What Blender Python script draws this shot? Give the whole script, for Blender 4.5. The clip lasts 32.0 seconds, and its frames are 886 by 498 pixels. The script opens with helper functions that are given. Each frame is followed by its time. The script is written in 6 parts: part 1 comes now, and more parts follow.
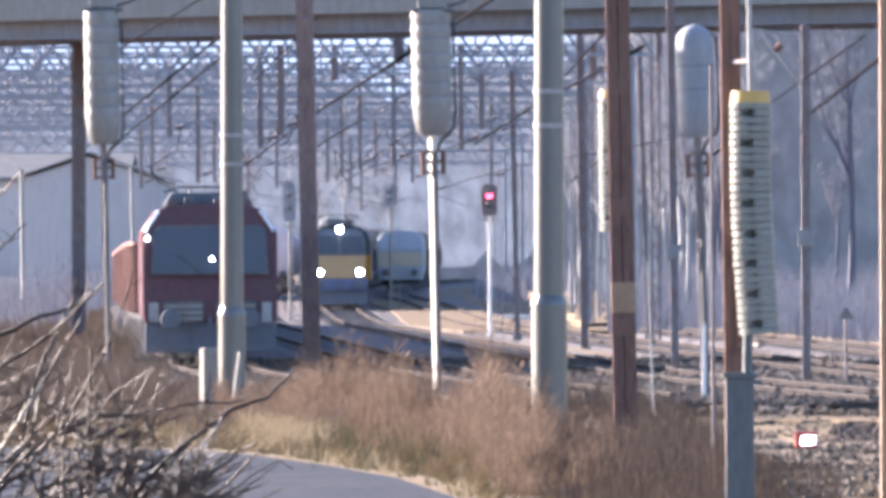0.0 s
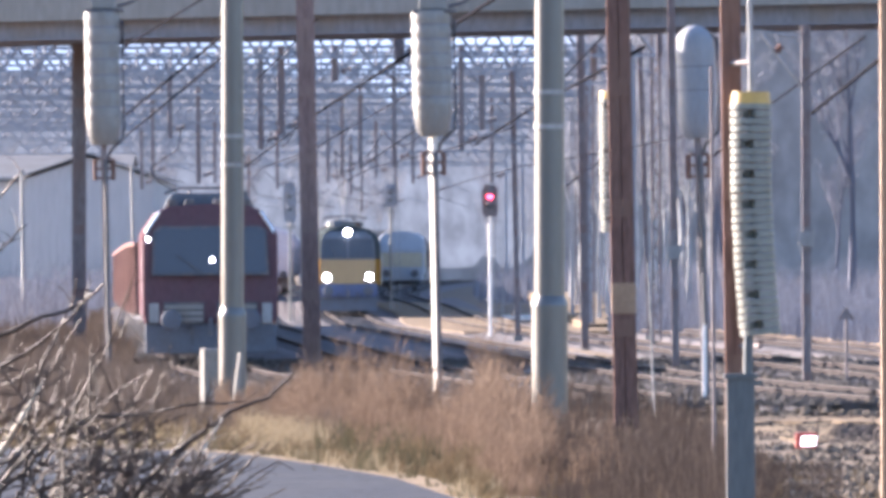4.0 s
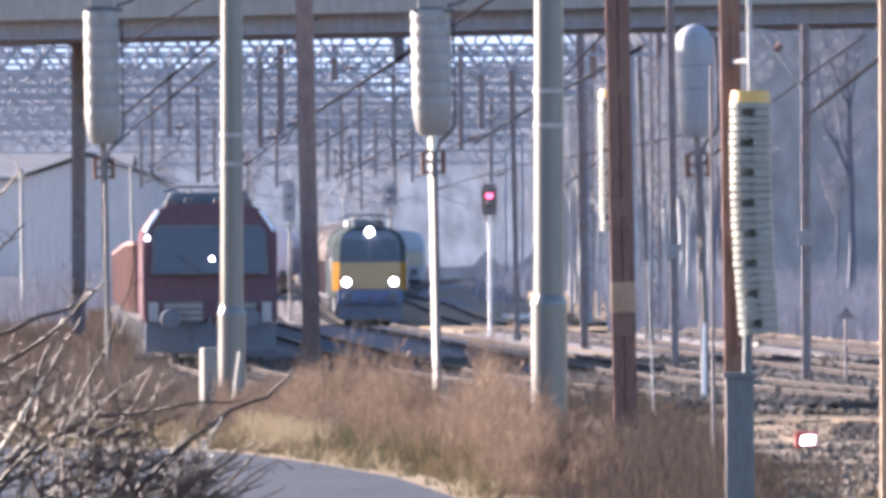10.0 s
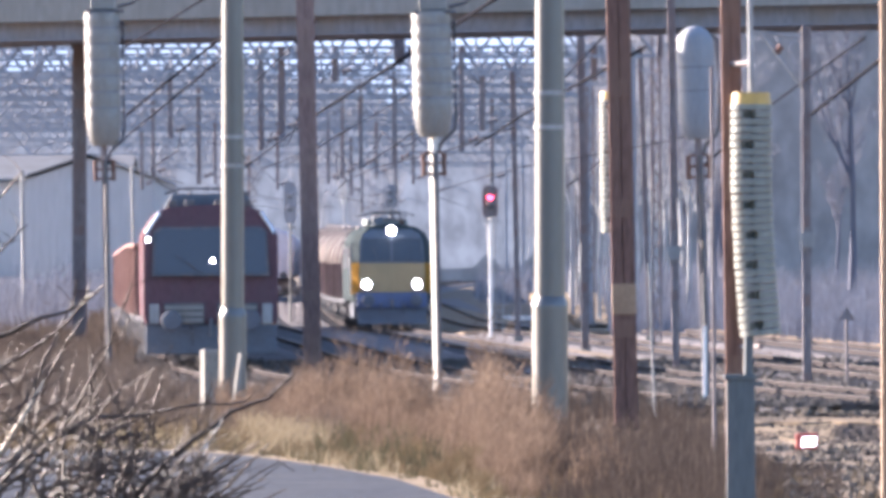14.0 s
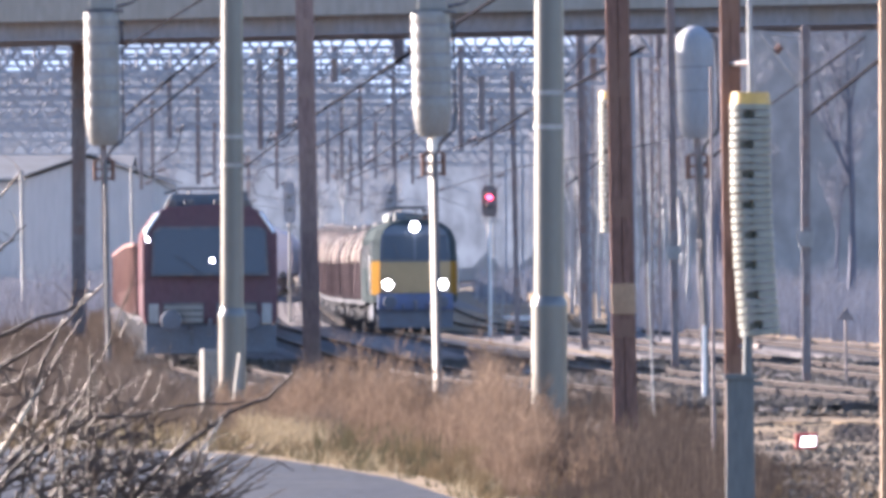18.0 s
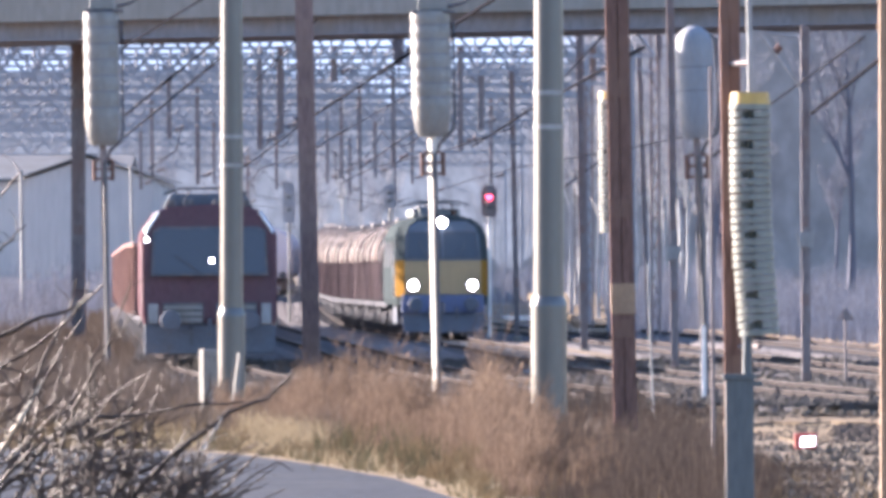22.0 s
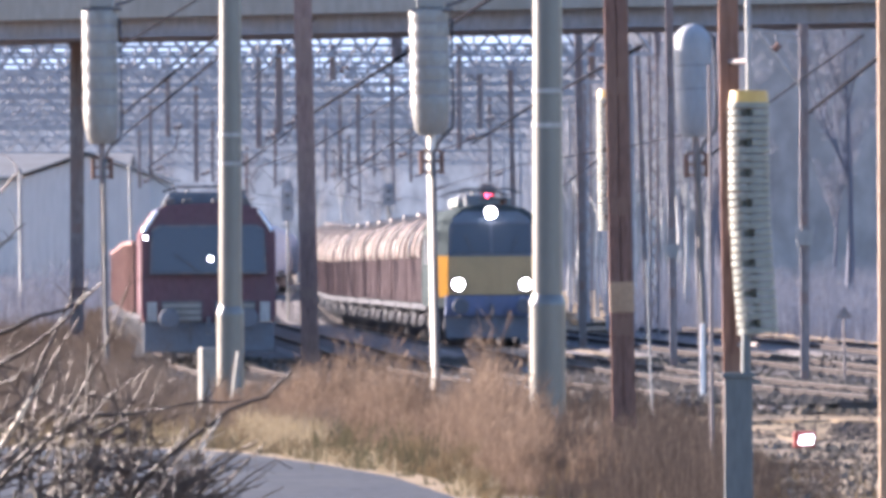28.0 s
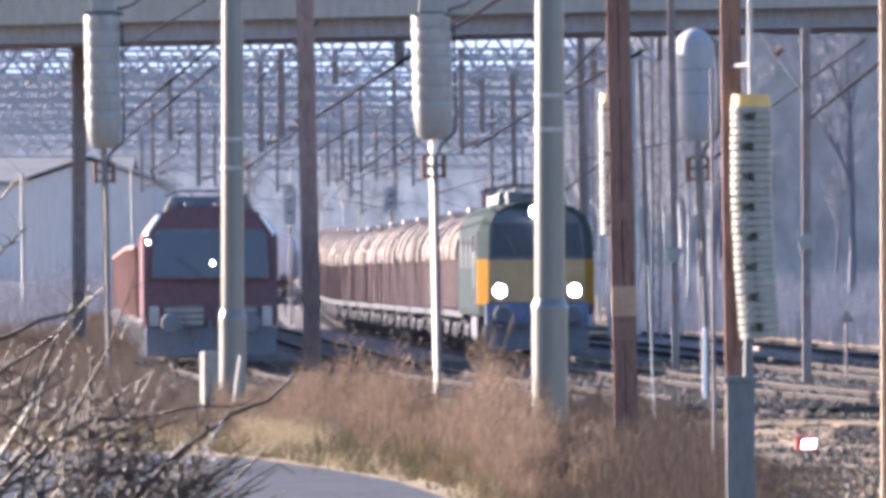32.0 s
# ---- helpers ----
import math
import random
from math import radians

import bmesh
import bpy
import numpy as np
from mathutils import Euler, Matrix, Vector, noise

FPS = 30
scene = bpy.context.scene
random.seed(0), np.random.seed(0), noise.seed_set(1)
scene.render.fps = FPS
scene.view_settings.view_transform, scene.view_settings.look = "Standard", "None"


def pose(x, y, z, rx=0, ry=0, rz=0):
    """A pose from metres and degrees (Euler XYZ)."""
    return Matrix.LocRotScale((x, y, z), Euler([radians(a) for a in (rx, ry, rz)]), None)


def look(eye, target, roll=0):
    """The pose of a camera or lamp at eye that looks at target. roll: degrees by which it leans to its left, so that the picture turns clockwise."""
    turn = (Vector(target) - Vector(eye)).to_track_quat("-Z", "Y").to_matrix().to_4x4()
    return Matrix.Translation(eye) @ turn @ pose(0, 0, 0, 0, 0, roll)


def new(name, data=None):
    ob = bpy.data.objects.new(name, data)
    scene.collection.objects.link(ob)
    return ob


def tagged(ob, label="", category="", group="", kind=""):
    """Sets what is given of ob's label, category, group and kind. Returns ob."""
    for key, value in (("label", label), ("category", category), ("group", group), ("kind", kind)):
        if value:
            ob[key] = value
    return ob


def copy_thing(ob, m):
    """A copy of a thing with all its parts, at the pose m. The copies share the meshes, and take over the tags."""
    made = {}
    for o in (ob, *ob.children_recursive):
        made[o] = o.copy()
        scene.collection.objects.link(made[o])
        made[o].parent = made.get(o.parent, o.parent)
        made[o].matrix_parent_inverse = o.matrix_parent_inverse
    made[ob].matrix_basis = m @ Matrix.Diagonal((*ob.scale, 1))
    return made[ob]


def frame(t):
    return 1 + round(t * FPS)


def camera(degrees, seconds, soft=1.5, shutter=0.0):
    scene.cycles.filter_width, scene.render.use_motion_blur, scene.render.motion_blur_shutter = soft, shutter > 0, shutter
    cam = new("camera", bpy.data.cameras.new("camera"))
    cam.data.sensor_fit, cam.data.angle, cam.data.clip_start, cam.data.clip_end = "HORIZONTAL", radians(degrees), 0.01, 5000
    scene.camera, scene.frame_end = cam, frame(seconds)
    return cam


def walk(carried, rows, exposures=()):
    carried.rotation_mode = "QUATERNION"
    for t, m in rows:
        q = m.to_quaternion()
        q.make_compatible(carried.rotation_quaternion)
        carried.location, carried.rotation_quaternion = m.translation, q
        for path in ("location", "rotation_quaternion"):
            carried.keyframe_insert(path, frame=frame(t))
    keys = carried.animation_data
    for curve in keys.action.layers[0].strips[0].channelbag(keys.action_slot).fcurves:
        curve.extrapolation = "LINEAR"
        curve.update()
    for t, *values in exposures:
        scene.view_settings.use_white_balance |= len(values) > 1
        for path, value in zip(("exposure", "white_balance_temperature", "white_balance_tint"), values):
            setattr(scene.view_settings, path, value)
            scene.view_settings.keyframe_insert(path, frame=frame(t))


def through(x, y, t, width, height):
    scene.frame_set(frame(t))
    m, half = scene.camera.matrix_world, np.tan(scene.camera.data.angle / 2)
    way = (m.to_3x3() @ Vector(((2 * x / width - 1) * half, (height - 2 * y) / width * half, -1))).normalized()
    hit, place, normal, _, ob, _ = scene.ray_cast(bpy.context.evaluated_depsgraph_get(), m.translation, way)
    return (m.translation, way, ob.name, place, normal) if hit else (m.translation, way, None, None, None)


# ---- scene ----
# A railway throat seen through a long lens: two trains, a road bridge, masts, signals, dry weeds.
cam = camera(6.0, 32.0, soft=4.35)
CAMERA_ROWS = [
    (0.0, pose(0, 0, 2.6, 89.9913, 0.3, 0.0004)),
    (0.5, pose(0, 0, 2.6, 90.0000, 0.3, 0.0025)),
    (1.0, pose(0, 0, 2.6, 89.9986, 0.3, 0.0059)),
    (1.5, pose(0, 0, 2.6, 90.0000, 0.3, 0.0085)),
    (2.0, pose(0, 0, 2.6, 89.9986, 0.3, 0.0018)),
    (2.5, pose(0, 0, 2.6, 90.0052, 0.3, 0.0099)),
    (3.0, pose(0, 0, 2.6, 89.9891, 0.3, 0.0055)),
    (3.5, pose(0, 0, 2.6, 89.9949, 0.3, 0.0032)),
    (5.5, pose(0, 0, 2.6, 89.9978, 0.3, 0.0060)),
    (6.0, pose(0, 0, 2.6, 89.9884, 0.3, 0.0060)),
    (6.5, pose(0, 0, 2.6, 89.9892, 0.3, -0.0039)),
    (7.0, pose(0, 0, 2.6, 90.0074, 0.3, 0.0040)),
    (7.5, pose(0, 0, 2.6, 90.0000, 0.3, 0.0055)),
    (8.0, pose(0, 0, 2.6, 90.0007, 0.3, 0.0007)),
    (8.5, pose(0, 0, 2.6, 90.0000, 0.3, 0.0004)),
    (9.0, pose(0, 0, 2.6, 90.0052, 0.3, 0.0000)),
    (9.5, pose(0, 0, 2.6, 90.0015, 0.3, 0.0000)),
    (10.0, pose(0, 0, 2.6, 89.9899, 0.3, 0.0000)),
    (10.5, pose(0, 0, 2.6, 89.9993, 0.3, 0.0018)),
    (11.0, pose(0, 0, 2.6, 90.0007, 0.3, 0.0004)),
    (11.5, pose(0, 0, 2.6, 90.0014, 0.3, 0.0040)),
    (12.0, pose(0, 0, 2.6, 90.0007, 0.3, 0.0000)),
    (12.5, pose(0, 0, 2.6, 89.9943, 0.3, 0.0000)),
    (13.0, pose(0, 0, 2.6, 90.0044, 0.3, 0.0000)),
    (13.5, pose(0, 0, 2.6, 90.0090, 0.3, -0.0011)),
    (14.0, pose(0, 0, 2.6, 90.0014, 0.3, 0.0055)),
    (14.5, pose(0, 0, 2.6, 89.9978, 0.3, 0.0000)),
    (16.5, pose(0, 0, 2.6, 90.0007, 0.3, 0.0000)),
    (17.0, pose(0, 0, 2.6, 89.9934, 0.3, 0.0040)),
    (17.5, pose(0, 0, 2.6, 89.9986, 0.3, -0.0004)),
    (18.0, pose(0, 0, 2.6, 90.0000, 0.3, 0.0011)),
    (18.5, pose(0, 0, 2.6, 90.0119, 0.3, 0.0011)),
    (19.0, pose(0, 0, 2.6, 90.0059, 0.3, 0.0000)),
    (19.5, pose(0, 0, 2.6, 89.9971, 0.3, -0.0062)),
    (20.0, pose(0, 0, 2.6, 89.9978, 0.3, 0.0000)),
    (20.5, pose(0, 0, 2.6, 90.0029, 0.3, 0.0011)),
    (21.0, pose(0, 0, 2.6, 90.0022, 0.3, -0.0116)),
    (21.5, pose(0, 0, 2.6, 89.9950, 0.3, 0.0000)),
    (22.0, pose(0, 0, 2.6, 90.0000, 0.3, -0.0018)),
    (22.5, pose(0, 0, 2.6, 89.9942, 0.3, -0.0018)),
    (23.0, pose(0, 0, 2.6, 90.0118, 0.3, 0.0060)),
    (23.5, pose(0, 0, 2.6, 90.0000, 0.3, -0.0032)),
    (24.0, pose(0, 0, 2.6, 90.0000, 0.3, -0.0129)),
    (24.5, pose(0, 0, 2.6, 90.0096, 0.3, 0.0060)),
    (25.0, pose(0, 0, 2.6, 90.0082, 0.3, 0.0000)),
    (25.5, pose(0, 0, 2.6, 90.0000, 0.3, -0.0004)),
    (27.5, pose(0, 0, 2.6, 89.9971, 0.3, -0.0059)),
    (28.0, pose(0, 0, 2.6, 89.9884, 0.3, -0.0105)),
    (28.5, pose(0, 0, 2.6, 89.9853, 0.3, -0.0356)),
    (29.0, pose(0, 0, 2.6, 89.9892, 0.3, -0.0158)),
    (29.5, pose(0, 0, 2.6, 89.9942, 0.3, 0.0000)),
    (30.0, pose(0, 0, 2.6, 89.9986, 0.3, 0.0078)),
    (30.5, pose(0, 0, 2.6, 90.0029, 0.3, -0.0116)),
    (31.0, pose(0, 0, 2.6, 89.9957, 0.3, -0.0070)),
    (31.5, pose(0, 0, 2.6, 90.0000, 0.3, 0.0007)),
    (32.0, pose(0, 0, 2.6, 90.0169, 0.3, 0.0041)),
]
walk(cam, CAMERA_ROWS, [(0.0, 2.72, 5720, 21), (32.0, 2.72, 5720, 21)])

# ---- light: low sun from beyond and to the side, cool hazy sky ----
SUN_ELEV = 17.5
SUN_AZ = 54.0          # degrees from +y towards -x
world = bpy.data.worlds.new("sky")
scene.world = world
world.use_nodes = True
wn = world.node_tree.nodes
wl = world.node_tree.links
sky = wn.new("ShaderNodeTexSky")
sky.sky_type = "NISHITA"
sky.sun_disc = False
sky.sun_elevation = radians(SUN_ELEV)
sky.sun_rotation = radians(-SUN_AZ)
sky.dust_density = 1.0
sky.air_density = 1.0
sky.ozone_density = 1.8
wl.new(sky.outputs["Color"], wn["Background"].inputs["Color"])
wn["Background"].inputs["Strength"].default_value = 0.064
sun = new("sun", bpy.data.lights.new("sun", "SUN"))
sun.data.energy = 5.0
sun.data.angle = radians(0.6)
sun.data.color = (1.0, 0.83, 0.63)
toward = Vector((-math.sin(radians(SUN_AZ)) * math.cos(radians(SUN_ELEV)),
                 math.cos(radians(SUN_AZ)) * math.cos(radians(SUN_ELEV)), math.sin(radians(SUN_ELEV))))
sun.matrix_world = look(toward * 300, (0, 0, 0))


# ---- materials ----
def mat(name, color, rough=0.7, metal=0.0, vary=0.25, scale=3.0, bump=0.15, dirt=None, dirt_amount=0.35,
        streak=1.0, piece=0.0, spec=0.4):
    """A surface with coarse stains, fine grain and relief; streak stretches the stains along z."""
    m = bpy.data.materials.new(name)
    m.use_nodes = True
    n, l = m.node_tree.nodes, m.node_tree.links
    b = n["Principled BSDF"]
    tc = n.new("ShaderNodeTexCoord")
    mp = n.new("ShaderNodeMapping")
    mp.inputs["Scale"].default_value = (1, 1, 1.0 / streak)
    l.new(tc.outputs["Object"], mp.inputs["Vector"])
    big = n.new("ShaderNodeTexNoise")
    big.inputs["Scale"].default_value = scale
    big.inputs["Detail"].default_value = 6
    fine = n.new("ShaderNodeTexNoise")
    fine.inputs["Scale"].default_value = scale * 9
    fine.inputs["Detail"].default_value = 4
    l.new(mp.outputs["Vector"], big.inputs["Vector"])
    l.new(mp.outputs["Vector"], fine.inputs["Vector"])
    c = Vector(color)
    ramp = n.new("ShaderNodeValToRGB")
    ramp.color_ramp.elements[0].position = 0.3
    ramp.color_ramp.elements[1].position = 0.7
    lo, hi = c * (1 - vary), c * (1 + vary)
    ramp.color_ramp.elements[0].color = (*lo, 1)
    ramp.color_ramp.elements[1].color = (*hi, 1)
    l.new(fine.outputs["Fac"], ramp.inputs["Fac"])
    out = ramp.outputs["Color"]
    if dirt:
        mask = n.new("ShaderNodeMapRange")
        mask.inputs["From Min"].default_value = 0.45
        mask.inputs["From Max"].default_value = 0.7
        mask.inputs["To Max"].default_value = min(1.0, dirt_amount * 2)
        l.new(big.outputs["Fac"], mask.inputs["Value"])
        mix = n.new("ShaderNodeMix")
        mix.data_type = "RGBA"
        l.new(mask.outputs["Result"], mix.inputs["Factor"])
        l.new(out, mix.inputs["A"])
        mix.inputs["B"].default_value = (*dirt, 1)
        out = mix.outputs["Result"]
    if piece:
        info = n.new("ShaderNodeObjectInfo")
        geo = n.new("ShaderNodeNewGeometry")
        add = n.new("ShaderNodeMath")
        add.operation = "ADD"
        l.new(info.outputs["Random"], add.inputs[0])
        l.new(geo.outputs["Random Per Island"], add.inputs[1])
        rng = n.new("ShaderNodeMapRange")
        rng.inputs["From Max"].default_value = 2.0
        rng.inputs["To Min"].default_value = 1 - piece
        rng.inputs["To Max"].default_value = 1 + piece
        l.new(add.outputs["Value"], rng.inputs["Value"])
        hsv = n.new("ShaderNodeHueSaturation")
        l.new(rng.outputs["Result"], hsv.inputs["Value"])
        l.new(out, hsv.inputs["Color"])
        out = hsv.outputs["Color"]
    l.new(out, b.inputs["Base Color"])
    b.inputs["Metallic"].default_value = metal
    b.inputs["Specular IOR Level"].default_value = spec
    rr = n.new("ShaderNodeMapRange")
    rr.inputs["To Min"].default_value = max(0.03, rough - 0.12)
    rr.inputs["To Max"].default_value = min(1.0, rough + 0.12)
    l.new(big.outputs["Fac"], rr.inputs["Value"])
    l.new(rr.outputs["Result"], b.inputs["Roughness"])
    if bump:
        bp = n.new("ShaderNodeBump")
        bp.inputs["Strength"].default_value = bump
        bp.inputs["Distance"].default_value = 0.02
        l.new(fine.outputs["Fac"], bp.inputs["Height"])
        l.new(bp.outputs["Normal"], b.inputs["Normal"])
    return m


def leafy(name, color, tip, through=0.35, vary=0.3):
    """Thin dry stalks and blades: some light comes through them; each piece has its own tone."""
    m = bpy.data.materials.new(name)
    m.use_nodes = True
    n, l = m.node_tree.nodes, m.node_tree.links
    b = n["Principled BSDF"]
    geo = n.new("ShaderNodeNewGeometry")
    ramp = n.new("ShaderNodeValToRGB")
    ramp.color_ramp.elements[0].color = (*(Vector(color) * (1 - vary)), 1)
    ramp.color_ramp.elements[1].color = (*tip, 1)
    e = ramp.color_ramp.elements.new(0.55)
    e.color = (*color, 1)
    l.new(geo.outputs["Random Per Island"], ramp.inputs["Fac"])
    l.new(ramp.outputs["Color"], b.inputs["Base Color"])
    b.inputs["Roughness"].default_value = 0.8
    b.inputs["Specular IOR Level"].default_value = 0.15
    tr = n.new("ShaderNodeBsdfTranslucent")
    l.new(ramp.outputs["Color"], tr.inputs["Color"])
    mx = n.new("ShaderNodeMixShader")
    mx.inputs["Fac"].default_value = through
    l.new(b.outputs["BSDF"], mx.inputs[1])
    l.new(tr.outputs["BSDF"], mx.inputs[2])
    l.new(mx.outputs["Shader"], n["Material Output"].inputs["Surface"])
    return m


def glow(name, color, strength):
    m = bpy.data.materials.new(name)
    m.use_nodes = True
    b = m.node_tree.nodes["Principled BSDF"]
    b.inputs["Base Color"].default_value = (*color, 1)
    b.inputs["Emission Color"].default_value = (*color, 1)
    b.inputs["Emission Strength"].default_value = strength
    return m


M_RUST = mat("rusted_steel", (0.155, 0.094, 0.078), 0.75, 0.1, 0.3, 2.5, 0.3, (0.2, 0.128, 0.097), 0.4, 6, spec=0.04)
# Weathered steel, its tone raised to stand in for haze.
M_RUST_GREY = mat("haze_lifted_weathered_steel", (0.19, 0.175, 0.18), 0.7, 0.2, 0.3, 2.5, 0.3, (0.20, 0.13, 0.11), 0.35, 6, spec=0.12)
# Galvanised steel tinted blue-grey to put distance haze into its colour.
M_TRUSS = mat("haze_blue_galvanised_lattice", (0.25, 0.265, 0.30), 0.55, 0.2, 0.15, 2, 0.1, (0.20, 0.20, 0.22), 0.3)
# Bluish signal head colour that stands in for haze over the third head.
M_HEAD_HAZE = mat("haze_blue_head_paint", (0.208, 0.224, 0.252), 0.5, 0, 0.1, 2, 0.1, (0.288, 0.292, 0.304), 0.3, 4)
M_GALV = mat("dull_galvanised_steel", (0.27, 0.275, 0.28), 0.5, 0.12, 0.2, 2.0, 0.1, (0.15, 0.145, 0.14), 0.3, 4)
M_MAST = mat("pale_grey_mast_paint", (0.063, 0.0649, 0.0667), 0.34, 0.0, 0.12, 1.6, 0.02, (0.0527, 0.0532, 0.0506), 0.35, 3, spec=1.0)
M_CONC = mat("weathered_concrete", (0.227, 0.221, 0.205), 0.85, 0, 0.18, 3, 0.3, (0.162, 0.151, 0.135), 0.4, 3, spec=0.04)
M_DISC = mat("painted_weight_metal", (0.18, 0.191, 0.175), 0.36, 0.1, 0.15, 9, 0.15, (0.133, 0.138, 0.117), 0.35, 1, 0.12)
# Yellow of the shaded cab front, dulled to put haze into it.
M_YELLOW = mat("haze_dulled_yellow_paint", (0.35, 0.255, 0.135), 0.5, 0, 0.12, 4, 0.1, (0.29, 0.21, 0.115), 0.3, 2)
M_TAN = mat("tan_band_paint", (0.306, 0.204, 0.129), 0.7, 0, 0.15, 5, 0.15, (0.218, 0.136, 0.0884), 0.3, 2)
M_HEAD = mat("off_white_enamel", (0.198, 0.198, 0.191), 0.42, 0, 0.12, 4, 0.3, (0.147, 0.136, 0.118), 0.35, 2.5, spec=0.6)
M_BLUE = mat("dull_blue_paint", (0.085, 0.12, 0.24), 0.5, 0, 0.15, 2, 0.08, (0.10, 0.115, 0.16), 0.3, 3)
M_PANEL = mat("grey_green_sheet", (0.088, 0.102, 0.11), 0.55, 0.1, 0.15, 3, 0.1, (0.075, 0.07, 0.065), 0.3, 4)
M_LANTERN = mat("lantern_red", (0.30, 0.045, 0.035), 0.5, 0, 0.15, 6, 0.05, (0.2, 0.05, 0.04), 0.3)
# Rust pink brightened to paint the sun on the wagon posts.
M_POST = mat("sunlit_rust_pink_steel", (0.232, 0.137, 0.128), 0.7, 0, 0.2, 3, 0.2, (0.152, 0.0863, 0.0758), 0.35, 4, spec=0.05)
# Paler copy of the rusted steel, with haze painted into the colour.
M_RUST_HAZE = mat("haze_paled_rusted_steel", (0.22, 0.155, 0.142), 0.75, 0.1, 0.3, 2.5, 0.3, (0.26, 0.19, 0.16), 0.4, 6, spec=0.04)
# Pale copy of the wagon colours, with distance haze put into it.
M_PINK_HAZE = mat("haze_pale_pink", (0.6, 0.54, 0.55), 0.7, 0, 0.15, 2, 0.1, (0.52, 0.46, 0.47), 0.3, 4, spec=0.0)
# The cab front's yellow again, recoloured for the corner in direct sun.
M_YELLOW_SUNLIT = mat("sunlit_orange_yellow_paint", (0.25, 0.135, 0.03), 0.5, 0, 0.1, 4, 0.05, (0.2, 0.11, 0.035), 0.3, 2, spec=0.0)
M_SEAM = mat("grimy_sheet_seam", (0.17, 0.18, 0.21), 0.6, 0, 0.2, 6, 0.1, (0.11, 0.105, 0.10), 0.3)
M_CAP = mat("golden_yellow_paint", (0.50, 0.33, 0.09), 0.5, 0, 0.12, 6, 0.1, (0.33, 0.21, 0.07), 0.3, 2)
# Grey and yellow paled to paint haze over the far works vehicle.
M_VEHICLE_HAZE = mat("hazed_vehicle_grey", (0.281, 0.313, 0.36), 0.6, 0, 0.1, 1.5, 0.05, (0.251, 0.271, 0.303), 0.3, 3)
M_YELLOW_HAZE = mat("hazed_pale_yellow", (0.403, 0.358, 0.263), 0.6, 0, 0.1, 2, 0.05, (0.336, 0.302, 0.235), 0.3, 3)
M_SILVER = mat("bright_galvanised_tube", (0.46, 0.46, 0.45), 0.36, 0.25, 0.15, 6, 0.05, (0.30, 0.29, 0.27), 0.3, 3, spec=0.8)
M_BLACK = mat("dull_black_steel", (0.08, 0.0832, 0.0928), 0.6, 0.1, 0.3, 4, 0.2, (0.176, 0.144, 0.128), 0.35)
M_UNDER = mat("grimy_running_gear", (0.125, 0.138, 0.165), 0.75, 0.05, 0.15, 3, 0.2, (0.115, 0.11, 0.115), 0.3, spec=0.04)
# Red desaturated so that its colour holds the haze before the locomotive.
M_RED = mat("haze_muted_red_paint", (0.112, 0.067, 0.076), 0.5, 0, 0.12, 2, 0.06, (0.108, 0.076, 0.082), 0.3, 3, spec=0.0)
M_SLATE = mat("blue_grey_cab_paint", (0.11, 0.133, 0.166), 0.45, 0, 0.12, 2, 0.08, (0.12, 0.12, 0.129), 0.3, 3)
M_GREEN = mat("dull_green_paint", (0.05, 0.062, 0.066), 0.5, 0, 0.15, 2, 0.08, (0.043, 0.05, 0.052), 0.35, 3, spec=0.0)
M_GREY_G = mat("grey_green_roof_paint", (0.17, 0.20, 0.20), 0.5, 0.1, 0.2, 2, 0.1, (0.11, 0.10, 0.10), 0.4)
# Lightened blue-grey base holds a painted sky reflection.
M_GLASS = mat("sky_toned_cab_glass", (0.0803, 0.0918, 0.107), 0.16, 0, 0.05, 2, 0)
M_WHITE = mat("white_paint", (0.78, 0.78, 0.76), 0.5, 0, 0.06, 4, 0.1, (0.55, 0.52, 0.48), 0.3, 3)
# Dark brown that paints shade on hoops, wagon ends and panels.
M_SHADE_BROWN = mat("shade_brown_paint", (0.068, 0.05, 0.05), 0.6, 0, 0.2, 3, 0.1, (0.09, 0.068, 0.062), 0.3, spec=0.0)
M_WAGON = mat("dusty_oxide_red_paint", (0.125, 0.1, 0.106), 0.65, 0, 0.2, 2, 0.2, (0.1, 0.08, 0.085), 0.45, 4, 0.10, spec=0.0)
M_HOOD = mat("faded_pink_brown_hood", (0.215, 0.18, 0.17), 0.6, 0, 0.14, 1.6, 0.15, (0.16, 0.125, 0.115), 0.35, 5, 0.4, spec=0.0)
# Pale tone that paints sunlit hood rims and roof glints.
M_SUNLIT_PALE = mat("sunlit_pale_steel", (0.363, 0.328, 0.304), 0.4, 0.1, 0.15, 4, 0.1, (0.176, 0.122, 0.108), 0.3)
M_RAIL = mat("grimy_rail_side", (0.055, 0.05, 0.05), 0.9, 0, 0.2, 3, 0.1, (0.065, 0.054, 0.05), 0.3, spec=0.0)
M_BALLAST = mat("ballast", (0.156, 0.147, 0.149), 0.9, 0, 0.45, 2.0, 0.9, (0.14, 0.121, 0.113), 0.4, spec=0.02)
M_STONE = mat("ballast_stone", (0.0867, 0.0785, 0.0711), 0.9, 0, 0.25, 8, 0.4, None, 0, 1, 0.75, spec=0.04)
M_SLEEPER = mat("old_sleeper", (0.122, 0.122, 0.129), 0.9, 0, 0.3, 5, 0.3, (0.122, 0.109, 0.108), 0.4, spec=0.02)
M_EARTH = mat("dry_earth_and_turf", (0.176, 0.143, 0.109), 0.95, 0, 0.4, 0.35, 0.8, (0.126, 0.103, 0.0842), 0.5, spec=0.04)
